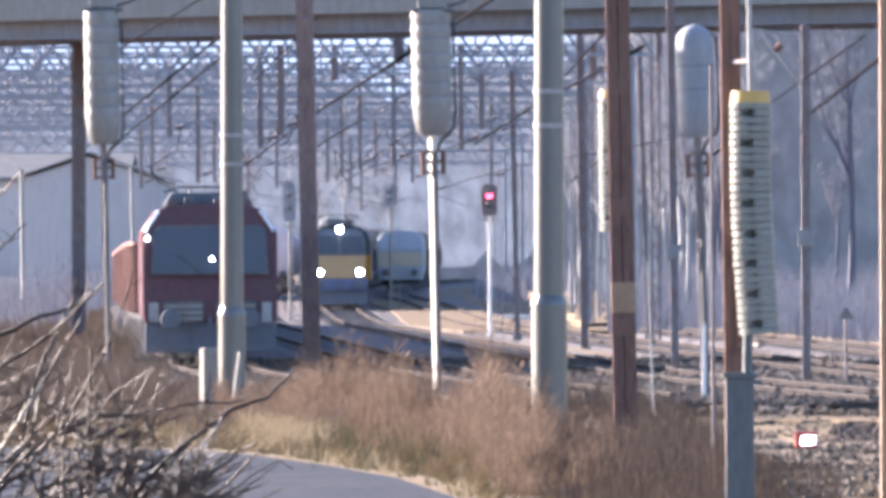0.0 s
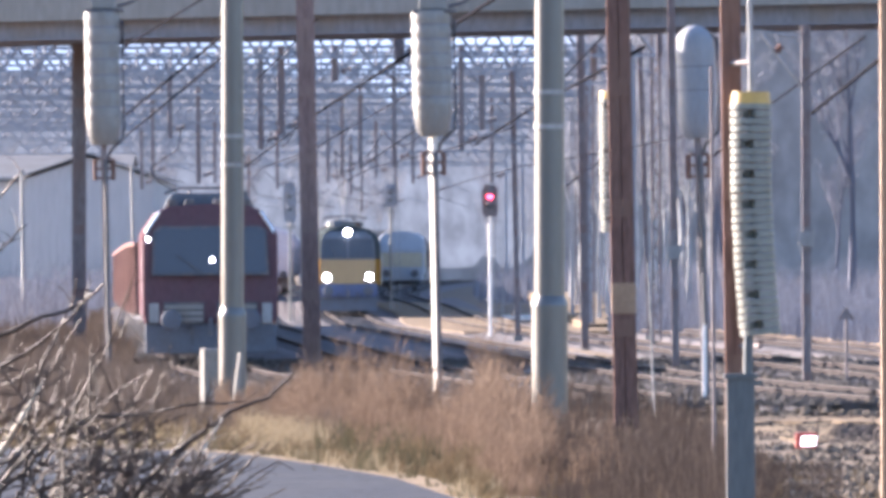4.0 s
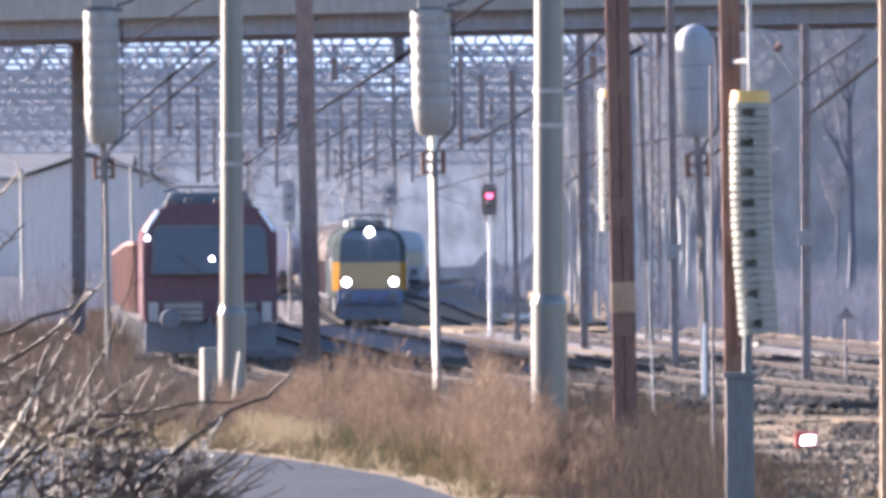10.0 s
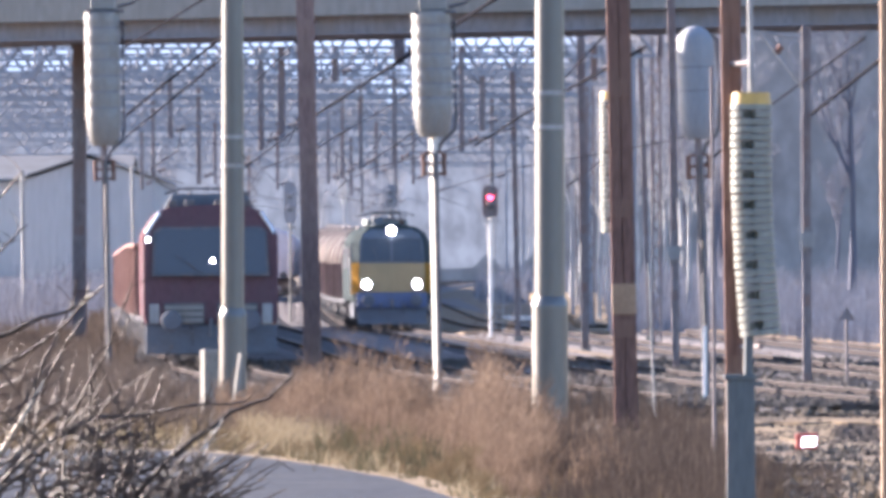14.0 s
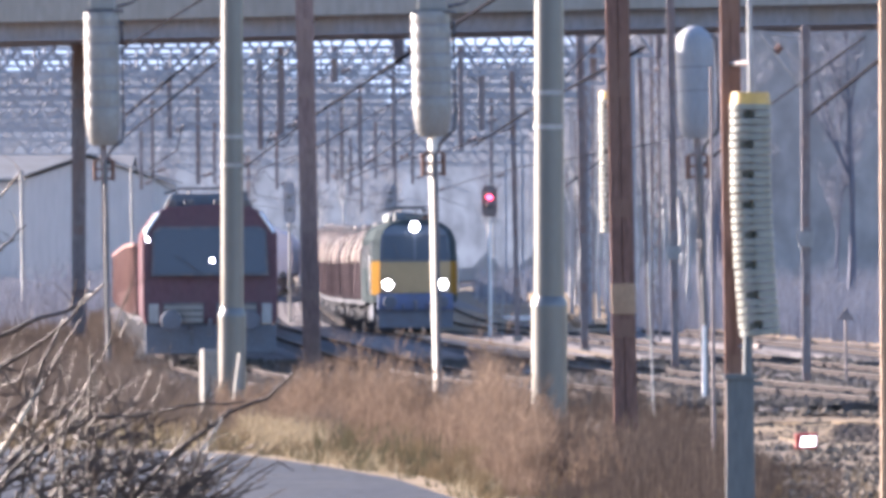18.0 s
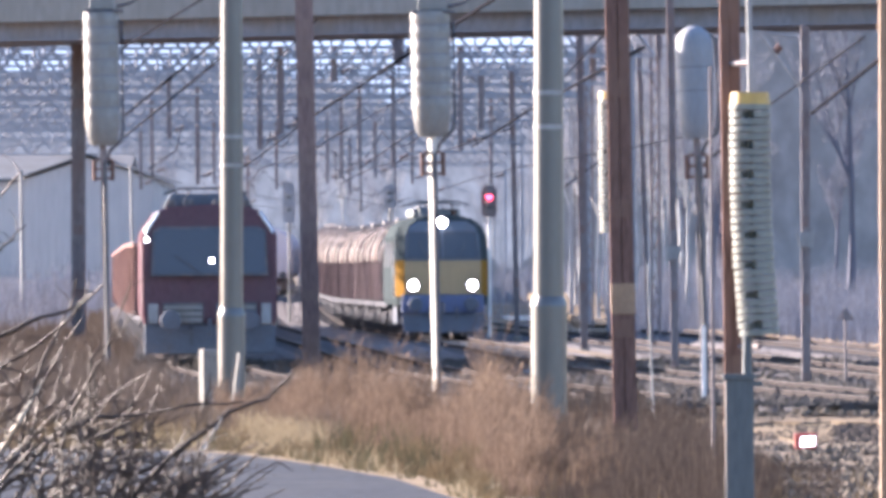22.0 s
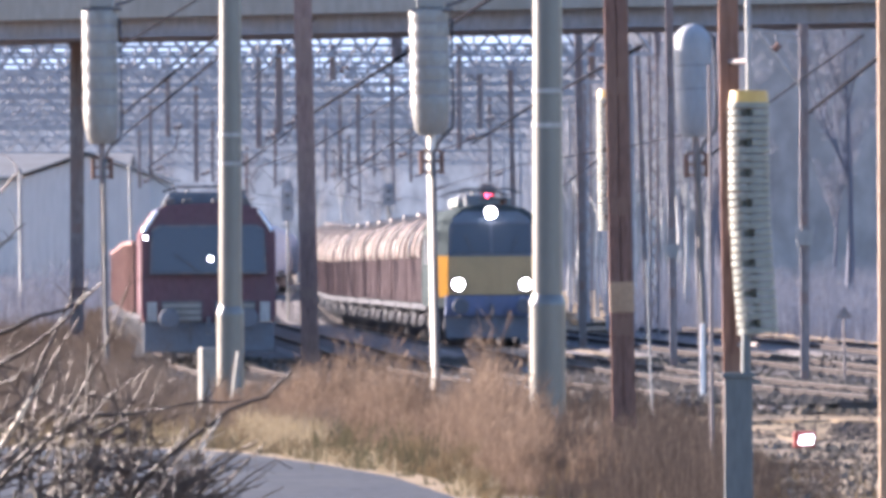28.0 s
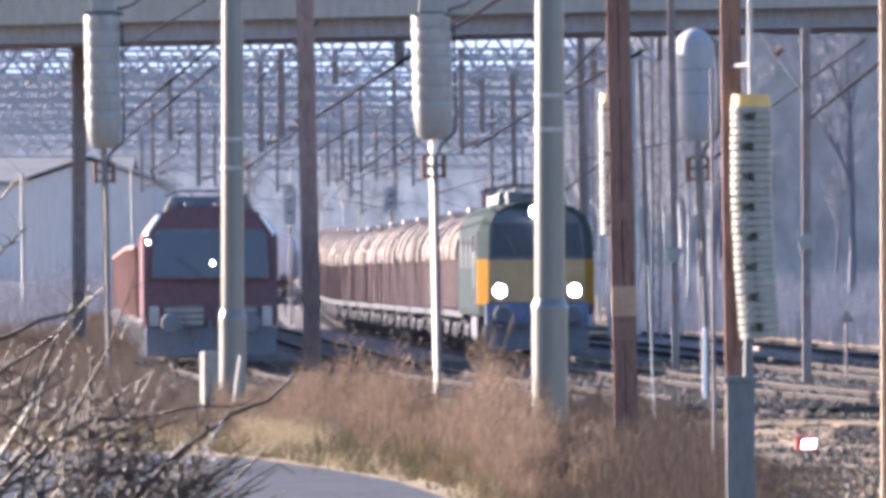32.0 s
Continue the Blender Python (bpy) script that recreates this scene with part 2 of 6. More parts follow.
M_PATH = mat("pale_sandy_gravel", (0.2, 0.155, 0.108), 0.95, 0, 0.25, 0.8, 0.6, (0.19, 0.145, 0.1), 0.4, spec=0.04)
M_VERGE = mat("sandy_verge", (0.217, 0.17, 0.119), 0.95, 0, 0.3, 1.5, 0.6, (0.144, 0.116, 0.0725), 0.4, spec=0.04)
M_ASPHALT = mat("old_asphalt", (0.0425, 0.0476, 0.0595), 0.85, 0, 0.35, 0.6, 0.4, (0.0638, 0.068, 0.0748), 0.5, spec=0.04)
M_BRIDGE = mat("bridge_fascia_concrete", (0.265, 0.262, 0.245), 0.85, 0, 0.12, 0.6, 0.2, (0.215, 0.21, 0.19), 0.4, 3, spec=0.04)
M_GIRDER = mat("bridge_girder_paint", (0.206, 0.213, 0.25), 0.6, 0.0, 0.2, 0.8, 0.15, (0.225, 0.2, 0.188), 0.35, 3)
M_SHED = mat("shed_cladding", (0.46, 0.455, 0.455), 0.6, 0, 0.08, 0.5, 0.1, (0.41, 0.405, 0.405), 0.4, 6)
M_ROOF = mat("pale_sheet_roof", (0.162, 0.164, 0.167), 0.7, 0.0, 0.1, 1, 0.1, (0.126, 0.124, 0.121), 0.3, spec=0.1)
# Bark grey is tinted blue to carry the haze over the woods.
M_BARK = mat("haze_grey_bark", (0.14, 0.147, 0.185), 0.9, 0, 0.25, 4, 0.5, (0.125, 0.13, 0.16), 0.4, 4, 0.2, spec=0.02)
M_BIRCH = mat("pale_birch_bark", (0.42, 0.42, 0.42), 0.8, 0, 0.3, 3, 0.3, (0.2, 0.19, 0.185), 0.35, 1, 0.2, spec=0.04)
# Twigs and scrub are lightened and blued as painted haze.
M_TWIG = leafy("haze_grey_twigs", (0.195, 0.205, 0.247), (0.286, 0.299, 0.348), 0.15)
M_BRAMBLE = mat("bramble_bark", (0.042, 0.027, 0.019), 0.5, 0, 0.4, 14, 0.5, (0.06, 0.041, 0.03), 0.3, 2, 0.5, spec=0.3)
M_BRAMBLE_PALE = mat("pale_stem_wood", (0.434, 0.385, 0.308), 0.6, 0, 0.2, 14, 0.2, (0.28, 0.224, 0.175), 0.3)
M_STRAW = leafy("dry_weed_stalks", (0.116, 0.085, 0.066), (0.225, 0.17, 0.125), 0.45)
M_TURF = leafy("yellowed_turf", (0.107, 0.0811, 0.05), (0.172, 0.138, 0.088), 0.35)
M_DEAD = leafy("grey_dead_stalks", (0.0832, 0.0683, 0.0585), (0.146, 0.12, 0.103), 0.3)
M_DUSTY = leafy("dusty_dark_stalks", (0.0561, 0.0458, 0.0404), (0.122, 0.0975, 0.0806), 0.3)
M_DARKSTONE = mat("dark_stone", (0.105, 0.09, 0.08), 0.9, 0, 0.25, 8, 0.4, None, 0, 1, 0.6, spec=0.02)
M_PALESTONE = mat("pale_stone", (0.23, 0.195, 0.158), 0.9, 0, 0.25, 8, 0.4, None, 0, 1, 0.85, spec=0.02)
M_GLINT = mat("glint_tube_metal", (0.8, 0.8, 0.8), 0.32, 1.0, 0.05, 4, 0)
M_GEAR = mat("dark_bogie_grime", (0.095, 0.1, 0.115), 0.8, 0, 0.25, 3, 0.2, (0.09, 0.08, 0.078), 0.35, spec=0.02)
M_RAILHEAD = mat("worn_rail_top", (0.134, 0.117, 0.106), 0.6, 0, 0.2, 2, 0.05, (0.0844, 0.0666, 0.0577), 0.35, spec=0.1)
M_TUFT = leafy("pale_dead_tufts", (0.218, 0.178, 0.117), (0.297, 0.257, 0.188), 0.4)
M_LOWGREEN = leafy("dull_green_low_weeds", (0.075, 0.068, 0.042), (0.084, 0.0798, 0.0483), 0.3)
M_LAMP = glow("lit_headlamp", (1.0, 0.97, 0.92), 9.0)
M_LAMP_DIM = glow("lit_marker_lamp", (1.0, 0.96, 0.95), 4.0)
M_REDLIGHT = glow("lit_red_lens", (1.0, 0.05, 0.10), 3.5)
M_WIRE = mat("dark_catenary_wire", (0.0175, 0.018, 0.0225), 0.8, 0, 0.2, 3, 0, spec=0.0)


# ---- mesh helpers ----
def box(bm, x0, x1, y0, y1, z0, z1, bev=0.0):
    v = [bm.verts.new((x, y, z)) for z in (z0, z1) for y in (y0, y1) for x in (x0, x1)]
    f = [bm.faces.new([v[i] for i in q]) for q in
         ((0, 2, 3, 1), (4, 5, 7, 6), (0, 1, 5, 4), (2, 6, 7, 3), (0, 4, 6, 2), (1, 3, 7, 5))]
    if bev:
        es = list({e for q in f for e in q.edges})
        bmesh.ops.bevel(bm, geom=es, offset=bev, segments=2, affect="EDGES", profile=0.6)
    return bm


def tube(bm, pts, radii, n=10, cap=True):
    """A round bar along points; one radius for all or one each."""
    pts = [Vector(p) for p in pts]
    if not hasattr(radii, "__len__"):
        radii = [radii] * len(pts)
    rings = []
    for i, p in enumerate(pts):
        a, b = pts[max(i - 1, 0)], pts[min(i + 1, len(pts) - 1)]
        t = (b - a).normalized()
        side = t.cross(Vector((0, 0, 1)))
        if side.length < 1e-3:
            side = Vector((1, 0, 0))
        side.normalize()
        up = side.cross(t)
        rings.append([bm.verts.new(p + (side * math.cos(k * math.tau / n) + up * math.sin(k * math.tau / n)) * radii[i])
                      for k in range(n)])
    for r, s in zip(rings, rings[1:]):
        for k in range(n):
            f = bm.faces.new((r[k], r[(k + 1) % n], s[(k + 1) % n], s[k]))
            f.smooth = n > 6
    if cap:
        for r in (rings[0][::-1], rings[-1]):
            bm.faces.new([bm.verts.new(v.co) for v in r] if n > 6 else r)
    return bm


def loft(bm, rings, cap=True, smooth=False):
    """Closed outlines of equal length, joined one to the next."""
    vs = [[bm.verts.new(p) for p in r] for r in rings]
    n = len(vs[0])
    for r, s in zip(vs, vs[1:]):
        for k in range(n):
            bm.faces.new((r[k], r[(k + 1) % n], s[(k + 1) % n], s[k])).smooth = smooth
    if cap:
        for r in (vs[0][::-1], vs[-1]):
            bm.faces.new([bm.verts.new(v.co) for v in r] if smooth else r)
    return bm


def mesh_of(name, bm, material):
    bmesh.ops.recalc_face_normals(bm, faces=bm.faces)
    me = bpy.data.meshes.new(name)
    bm.to_mesh(me)
    bm.free()
    me.materials.append(material)
    return me


def part(name, bm, material, parent, label="", m=None):
    me = bm if isinstance(bm, bpy.types.Mesh) else mesh_of(name, bm, material)
    ob = new(name, me)
    ob.parent = parent
    if m is not None:
        ob.matrix_basis = m
    if label:
        ob["label"] = label
    return ob


def thing(name, label, category, group="", m=None):
    ob = new(name)
    ob.empty_display_size = 0.2
    if m is not None:
        ob.matrix_basis = m
    return tagged(ob, label, category, group)


def setting(name, bm, material, label="", category=""):
    ob = new(name, bm if isinstance(bm, bpy.types.Mesh) else mesh_of(name, bm, material))
    return tagged(ob, label, category, "", "structure")


def raw_mesh(name, verts, faces, material):
    me = bpy.data.meshes.new(name)
    me.from_pydata(verts, [], faces)
    me.materials.append(material)
    return me


# ---- the lie of the tracks: offset 0 is the running line of the freight train ----
def line_x(d):
    if d > 320:
        return 11.2 - 0.0425 * d + 1.2e-4 * (d - 320) ** 2
    return 11.2 - 0.0425 * d + (9e-4 * (205 - d) ** 2 if d < 205 else 0.0)


def smooth(a, b, v):
    u = min(1.0, max(0.0, (v - a) / (b - a)))
    return u * u * (3 - 2 * u)


def track_x(d, off):
    if 4 < off < 5:
        off -= 1.15 * smooth(395, 480, d)
    if off < -8:
        off += 0.28 * math.exp(-((d - 206) / 10) ** 2)
    return line_x(d) + off


def heading(d, off=0.0):
    return math.degrees(math.atan2(-(track_x(d + 1, off) - track_x(d - 1, off)), 2.0))


def rail_pose(front, back, off=0.0, z=0.0):
    """A vehicle whose front bogie is at depth front and rear bogie at depth back; local +y runs to its rear."""
    a = Vector((track_x(front, off), front, z + grade(front)))
    b = Vector((track_x(back, off), back, z + grade(back)))
    t = b - a
    return Matrix.Translation(a) @ pose(0, 0, 0, math.degrees(math.atan2(t.z, t.xy.length)), 0, math.degrees(math.atan2(-t.x, t.y)))


GROUND = -0.32
GRADE = [(-100, 0.0), (200, 0.0), (231, -0.06), (258, -0.155), (281, -0.215), (308, -0.305), (337, -0.38), (356, -0.335),
         (374, -0.235), (388, -0.15), (420, -0.03), (470, 0.04), (4000, 0.04)]


def grade(d):
    """The yard dips a little beyond the bridge."""
    for (p, u), (q, v) in zip(GRADE, GRADE[1:]):
        if d <= q:
            return u + (v - u) * (d - p) / (q - p)
    return GRADE[-1][1]


# ---- ground, road, tracks ----
def ground_sheet():
    bm = bmesh.new()
    xs = [-3000, -600, -120] + [-60 + 3 * i for i in range(41)] + [120, 600, 3000]
    ys = [-60, 20, 40] + [60 + 3 * i for i in range(120)] + [450, 520, 640, 800, 1000, 1500, 3500]
    grid = []
    for y in ys:
        row = []
        for x in xs:
            z = GROUND + grade(y)
            if -60 <= x <= 60 and 60 <= y <= 420:
                z += 0.07 * noise.noise(Vector((x * 0.16, y * 0.09, 0)))
                z += 0.25 * smooth(16, 30, x - line_x(y))
            elif x > 60:
                z += 0.25
            row.append(bm.verts.new((x, y, z)))
        grid.append(row)
    for a, b in zip(grid, grid[1:]):
        for i in range(len(xs) - 1):
            bm.faces.new((a[i], a[i + 1], b[i + 1], b[i])).smooth = True
    return setting("ground", bm, M_EARTH, "dry brown earth with short winter turf", "ground")


ground_sheet()


def ribbon(name, edge_a, edge_b, z, material, label, category, drop=0.25):
    """A strip between two lines of (x, y) points, with side faces down into the ground."""
    bm = bmesh.new()
    n = len(edge_a)
    rows = []
    for (ax, ay), (bx, by) in zip(edge_a, edge_b):
        rows.append([bm.verts.new((ax, ay, z - drop + grade(ay))), bm.verts.new((ax, ay, z + grade(ay))),
                     bm.verts.new((bx, by, z + grade(by))), bm.verts.new((bx, by, z - drop + grade(by)))])
    for r, s in zip(rows, rows[1:]):
        for k in range(3):
            bm.faces.new((r[k], r[k + 1], s[k + 1], s[k]))
    return setting(name, bm, material, label, category)


# the road bends away past the weeds
ROAD_EDGE = [(2.6, 20), (1.9, 60), (0.6, 88), (0.088, 95.895), (-0.598, 103.886), (-1.674, 110.812),
             (-2.682, 115.966), (-3.539, 118.727), (-4.702, 120.061), (-6.015, 120.642), (-26, 121)]
ribbon("road", ROAD_EDGE, [(-4, 20), (-5, 55), (-6.2, 74), (-7, 78), (-7.6, 81), (-8.4, 84), (-9.2, 86), (-10.2, 88),
                           (-12, 90), (-16, 92), (-28, 95)], GROUND + 0.1, M_ASPHALT, "worn grey asphalt road", "road")
ribbon("road_verge", [(x + 0.3 + 0.12 * math.sin(i * 2.1), y + 0.8 + 0.3 * math.sin(i * 1.7)) for i, (x, y) in enumerate(ROAD_EDGE)],
       [(x - 0.05, y - 0.1) for x, y in ROAD_EDGE], GROUND + 0.092, M_VERGE, "pale sandy road verge with sparse dry turf", "verge")


def make_track(name, off, d0, d1, label):
    bed = bmesh.new()
    prev = None
    d = d0
    ds = []
    while d <= d1:
        ds.append(d)
        d += 4
    for d in ds:
        x = track_x(d, off)
        ring = [bed.verts.new((x + o, d, z + grade(d))) for o, z in ((-2.6, GROUND - 0.15), (-1.75, -0.12), (1.75, -0.12), (2.6, GROUND - 0.15))]
        if prev:
            for k in range(3):
                bed.faces.new((prev[k], prev[k + 1], ring[k + 1], ring[k]))
        prev = ring
    root = setting(name, bed, M_BALLAST, label, "railway track")
    for side in (-0.7525, 0.7525):
        bm = bmesh.new()
        prof = ((-0.07, -0.16), (0.07, -0.16), (0.02, -0.13), (0.02, -0.04), (0.036, -0.03), (0.036, 0.0),
                (-0.036, 0.0), (-0.036, -0.03), (-0.02, -0.04), (-0.02, -0.13))
        loft(bm, [[(track_x(d, off) + side + a, d, b + grade(d)) for a, b in prof] for d in ds])
        rail = part("rail", bm, M_RAIL, root)
        bm = bmesh.new()
        loft(bm, [[(track_x(d, off) + side + a, d, b + grade(d)) for a, b in ((-0.03, 0.0005), (0.03, 0.0005), (0.026, 0.006), (-0.026, 0.006))] for d in ds])
        part("railhead", bm, M_RAILHEAD, rail, "worn pale running surface")
    vs, fs = [], []
    d = d0
    while d < d1:
        x = track_x(d, off)
        k = len(vs)
        w = random.uniform(-0.03, 0.03)
        for z in (-0.3 + grade(d), -0.1 + grade(d)):
            vs += [(x - 1.28 + w, d - 0.12, z), (x + 1.28 + w, d - 0.12, z), (x + 1.28 + w, d + 0.12, z), (x - 1.28 + w, d + 0.12, z)]
        fs += [tuple(k + i for i in q) for q in ((4, 5, 6, 7), (0, 1, 5, 4), (1, 2, 6, 5), (2, 3, 7, 6), (3, 0, 4, 7))]
        d += 0.62
    sl = part("sleepers", raw_mesh("sleepers", vs, fs, M_SLEEPER), None, root)
    sl["kind"] = "stuff"
    return root


make_track("track_1", -8.62, 146, 640, "rusty side track in grey ballast")
make_track("track_2", -4.25, 150, 640, "side track in grey ballast")
make_track("track_3", 0.0, 146, 760, "main running track in grey ballast")
make_track("track_4", 4.6, 146, 700, "parallel track in grey ballast beside dry grass")
make_track("track_5", 9.2, 146, 300, "outer track in grey ballast beside the woods")

# pale strip beside the running line, far under the gantries
YARD = list(range(300, 438, 6))
ribbon("sandy_yard", [(line_x(d) + 2.05 + 0.25 * math.sin(d * 0.07), d) for d in YARD],
       [(line_x(d) + 2.3 + 4.1 * min(1.0, math.sqrt(max(0.0, 440 - d) / 55)) + 0.2 * math.sin(d * 0.11), d) for d in YARD],
       GROUND + 0.222, M_PATH, "pale sunlit sandy ground beside the running track", "path", 0.3)
ribbon("gravel_strip", [(line_x(d) + 11.9, d) for d in range(150, 330, 6)], [(line_x(d) + 15, d) for d in range(150, 420, 6)],
       GROUND + 0.2, M_PATH, "pale dry gravel strip beside the outer track", "path", 0.3)
ribbon("verge_strip", [(line_x(d) + 2.1, d) for d in range(132, 262, 6)], [(line_x(d) + 2.5, d) for d in range(132, 262, 6)],
       GROUND + 0.19, M_EARTH, "dusty earth verge between two tracks", "path", 0.3)
# level ballast between the tracks
ribbon("ballast_bed", [(line_x(d) - 10.6, d) for d in range(176, 470, 6)], [(line_x(d) + 6.8, d) for d in range(176, 470, 6)],
       GROUND + 0.165, M_BALLAST, "level dusty grey ballast between the tracks", "ballast", 0.35)


CLEARING = list(range(330, 494, 6))
ribbon("sandy_clearing", [(5.6 - 0.004 * (d - 330) + 0.25 * math.sin(d * 0.3), d) for d in CLEARING],
       [(6.6 + 0.0145 * (d - 330) + 0.3 * math.sin(d * 0.21), d) for d in CLEARING],
       GROUND + 0.3, M_PATH, "pale sunlit sandy clearing before the birches", "path", 0.5)
ribbon("sandy_edge", [(4.4 + 0.1 * math.sin(d), d) for d in range(302, 324, 3)], [(6.2 + 0.2 * math.sin(d), d) for d in range(302, 324, 3)],
       GROUND + 0.22, M_PATH, "pale sandy edge beside the outer track", "path", 0.5)


# bare sandy ground before the first rails
ribbon("sand_strip", [(0.02 * d + 0.6 + 0.5 * i, d + 0.6 + 0.9 * math.sin(i * 1.3) + 0.5 * math.sin(i * 3.1)) for i, d in enumerate([141] * 18)],
       [(0.02 * d + 0.6 + 0.5 * i, d - 1.1 - 0.9 * math.sin(i * 0.9) - 0.6 * math.sin(i * 2.7)) for i, d in enumerate([140] * 18)],
       GROUND + 0.035, M_PATH, "pale bare sandy strip before the rails", "path", 0.3)
ribbon("sand_patch", [(0.047 * d, d + 2.4 - 0.0 * i) for i, d in enumerate((136, 132, 128, 124))],
       [(0.035 * d + 0.35 * i, d + 1.2) for i, d in enumerate((134, 130, 126, 122))],
       GROUND + 0.04, M_VERGE, "small sandy patch among stones", "path", 0.3)


# ---- road bridge across the tracks ----
def road_bridge():
    a = Vector((-11.015, 210.699, 7.827))
    b = Vector((10.411, 198.141, 7.830))
    along = (b - a)
    z = (a.z + b.z) / 2
    mid = (a + b) / 2
    ang = math.degrees(math.atan2(along.y, along.x))
    root = thing("road_bridge", "grey concrete road bridge with dark steel girders over the tracks", "bridge",
                 m=pose(mid.x, mid.y, z, 0, -math.degrees(math.atan2(b.z - a.z, along.xy.length)), ang))
    L = 46
    bm = bmesh.new()
    box(bm, -L, L, -0.05, 5.2, 0.47, 0.75)
    part("deck", bm, M_BRIDGE, root)
    for y in (0.15, 4.8):
        bm = bmesh.new()
        box(bm, -L, L, y, y + 0.30, 0.0, 0.47)
        box(bm, -L, L, y - 0.12, y + 0.42, 0.0, 0.04)
        part("girder", bm, M_GIRDER, root, "dark painted steel edge girder")
    for y in (1.7, 3.2):
        bm = bmesh.new()
        box(bm, -L, L, y, y + 0.3, 0.0, 0.47)
        part("girder", bm, M_GIRDER, root)
    for y in (-0.35, 5.2):
        bm = bmesh.new()
        box(bm, -L, L, y, y + 0.32, 0.46, 1.75, 0.02)
        part("parapet", bm, M_BRIDGE, root, "plain grey concrete parapet")
    for x in (-38, -24, 25, 38):
        for y in (1.2, 4.0):
            bm = bmesh.new()
            tube(bm, [(x, y, -a.z + GROUND - 0.4), (x, y, -0.5)], 0.55, 16)
            part("pier", bm, M_CONC, root)
        bm = bmesh.new()
        box(bm, x - 0.7, x + 0.7, 0.1, 5.0, -0.55, 0.0, 0.04)
        part("crossbeam", bm, M_CONC, root)
    return root


road_bridge()


# ---- masts ----
def up_to(base, top, z):
    """The point at height z on the line from base through top."""
    a, b = Vector(base), Vector(top)
    return a + (b - a) * ((z - a.z) / (b.z - a.z))


def shaft(base, top, z0, z1):
    a, b = up_to(base, top, z0), up_to(base, top, z1)
    m = Matrix.Translation(a) @ Vector((0, 0, 1)).rotation_difference(b - a).to_matrix().to_4x4()
    return a, b, m, (b - a).length


def channel_mast(base, top, width, z1, material, label, turn=0.0, band=None, foot=True, group="catenary masts"):
    """Two steel channels back to back, joined by plates."""
    a, b, m, L = shaft(base, top, GROUND - 0.55, z1)
    root = thing("catenary_mast", label, "mast", group, Matrix.Translation(a) @ m.to_3x3().to_4x4() @ pose(0, 0, 0, 0, 0, turn))
    h = width / 2
    for s in (-1, 1):
        bm = bmesh.new()
        x0, x1 = (-h, -0.045 * h) if s < 0 else (0.045 * h, h)
        d = 0.75 * h
        t = 0.012
        e, i = (x0, x1) if s < 0 else (x1, x0)
        k = e - s * t
        c = [(e, -d - t), (i, -d - t), (i, -d), (k, -d), (k, d), (i, d), (i, d + t), (e, d + t)]
        loft(bm, [[(x, y, z) for x, y in c] for z in (0, L)])
        part("channel", bm, material, root)
    bm = bmesh.new()
    box(bm, -0.5 * h, 0.5 * h, -0.3 * h, -0.3 * h + 0.012, 0, L)
    part("web_plate", bm, material, root)
    z = 0.8
    k = 0
    plate = bmesh.new()
    box(plate, -h * 0.8, h * 0.8, -0.75 * h - 0.024, -0.75 * h - 0.013, -0.12, 0.12)
    plate = mesh_of("batten", plate, material)
    while z < L:
        part("batten", plate, material, root, "", pose(0, 0, z))
        z += 1.6
    if foot:
        bm = bmesh.new()
        box(bm, -h * 1.7, h * 1.7, -h * 1.7, h * 1.7, 0.0, 0.7, 0.03)
        part("foundation", bm, M_CONC, root, "weathered concrete foundation block")
    if band:
        bm = bmesh.new()
        z0, z9 = band[0] - a.z, band[1] - a.z
        box(bm, -h - 0.006, h + 0.006, -0.75 * h - 0.03, 0.75 * h + 0.03, z0, z9)
        part("painted_band", bm, M_TAN, root, "tan painted band round the mast")
    return root


def tube_mast(base, top, r_low, r_up, z_step, z1, label):
    a, b, m, L = shaft(base, top, GROUND - 0.55, z1)
    root = thing("catenary_mast", label, "mast", "tubular masts", m)
    k = z_step - a.z
    bm = bmesh.new()
    tube(bm, [(0, 0, 0), (0, 0, k)], [r_low * 1.02, r_low], 24)
    part("lower_tube", bm, M_MAST, root)
    bm = bmesh.new()
    tube(bm, [(0, 0, k), (0, 0, k + 0.04), (0, 0, k + 0.16)], [r_low * 1.03, r_low * 1.03, r_up], 24)
    part("collar", bm, M_MAST, root)
    bm = bmesh.new()
    tube(bm, [(0, 0, k + 0.16), (0, 0, L)], [r_up, r_up * 0.93], 24)
    part("upper_tube", bm, M_MAST, root)
    bm = bmesh.new()
    tube(bm, [(0, 0, 0), (0, 0, 0.65)], [r_low * 1.9, r_low * 1.7], 16)
    part("foundation", bm, M_CONC, root, "round concrete foundation")
    for z in (k + 2.6, k + 3.1):
        bm = bmesh.new()
        tube(bm, [(0, 0, z), (0, 0, z + 0.07)], r_up * 1.05, 24)
        part("clamp", bm, M_GALV, root)
    return root


def lean_pole(name, base, top, r, z1, material, label, category, n=10):
    a, b, m, L = shaft(base, top, GROUND - 0.55, z1)
    root = thing(name, label, category, "", m)
    bm = bmesh.new()
    tube(bm, [(0, 0, 0), (0, 0, L)], [r, r * 0.8], n)
    part("shaft", bm, material, root)
    bm = bmesh.new()
    tube(bm, [(0, 0, 0.0), (0, 0, 0.6)], [r * 2.2, r * 2.0], n)
    part("foot", bm, M_CONC, root)
    return root


tube_mast((-3.671, 146.663, 0.002), (-3.639, 146.663, 6.982), 0.232, 0.196, 1.433, 10.5, "pale grey stepped tubular mast in dry weeds")
tube_mast((1.540, 123.633, -0.028), (1.569, 123.633, 6.270), 0.262, 0.219, 1.741, 10.5, "pale grey stepped tubular mast with sunlit edge")
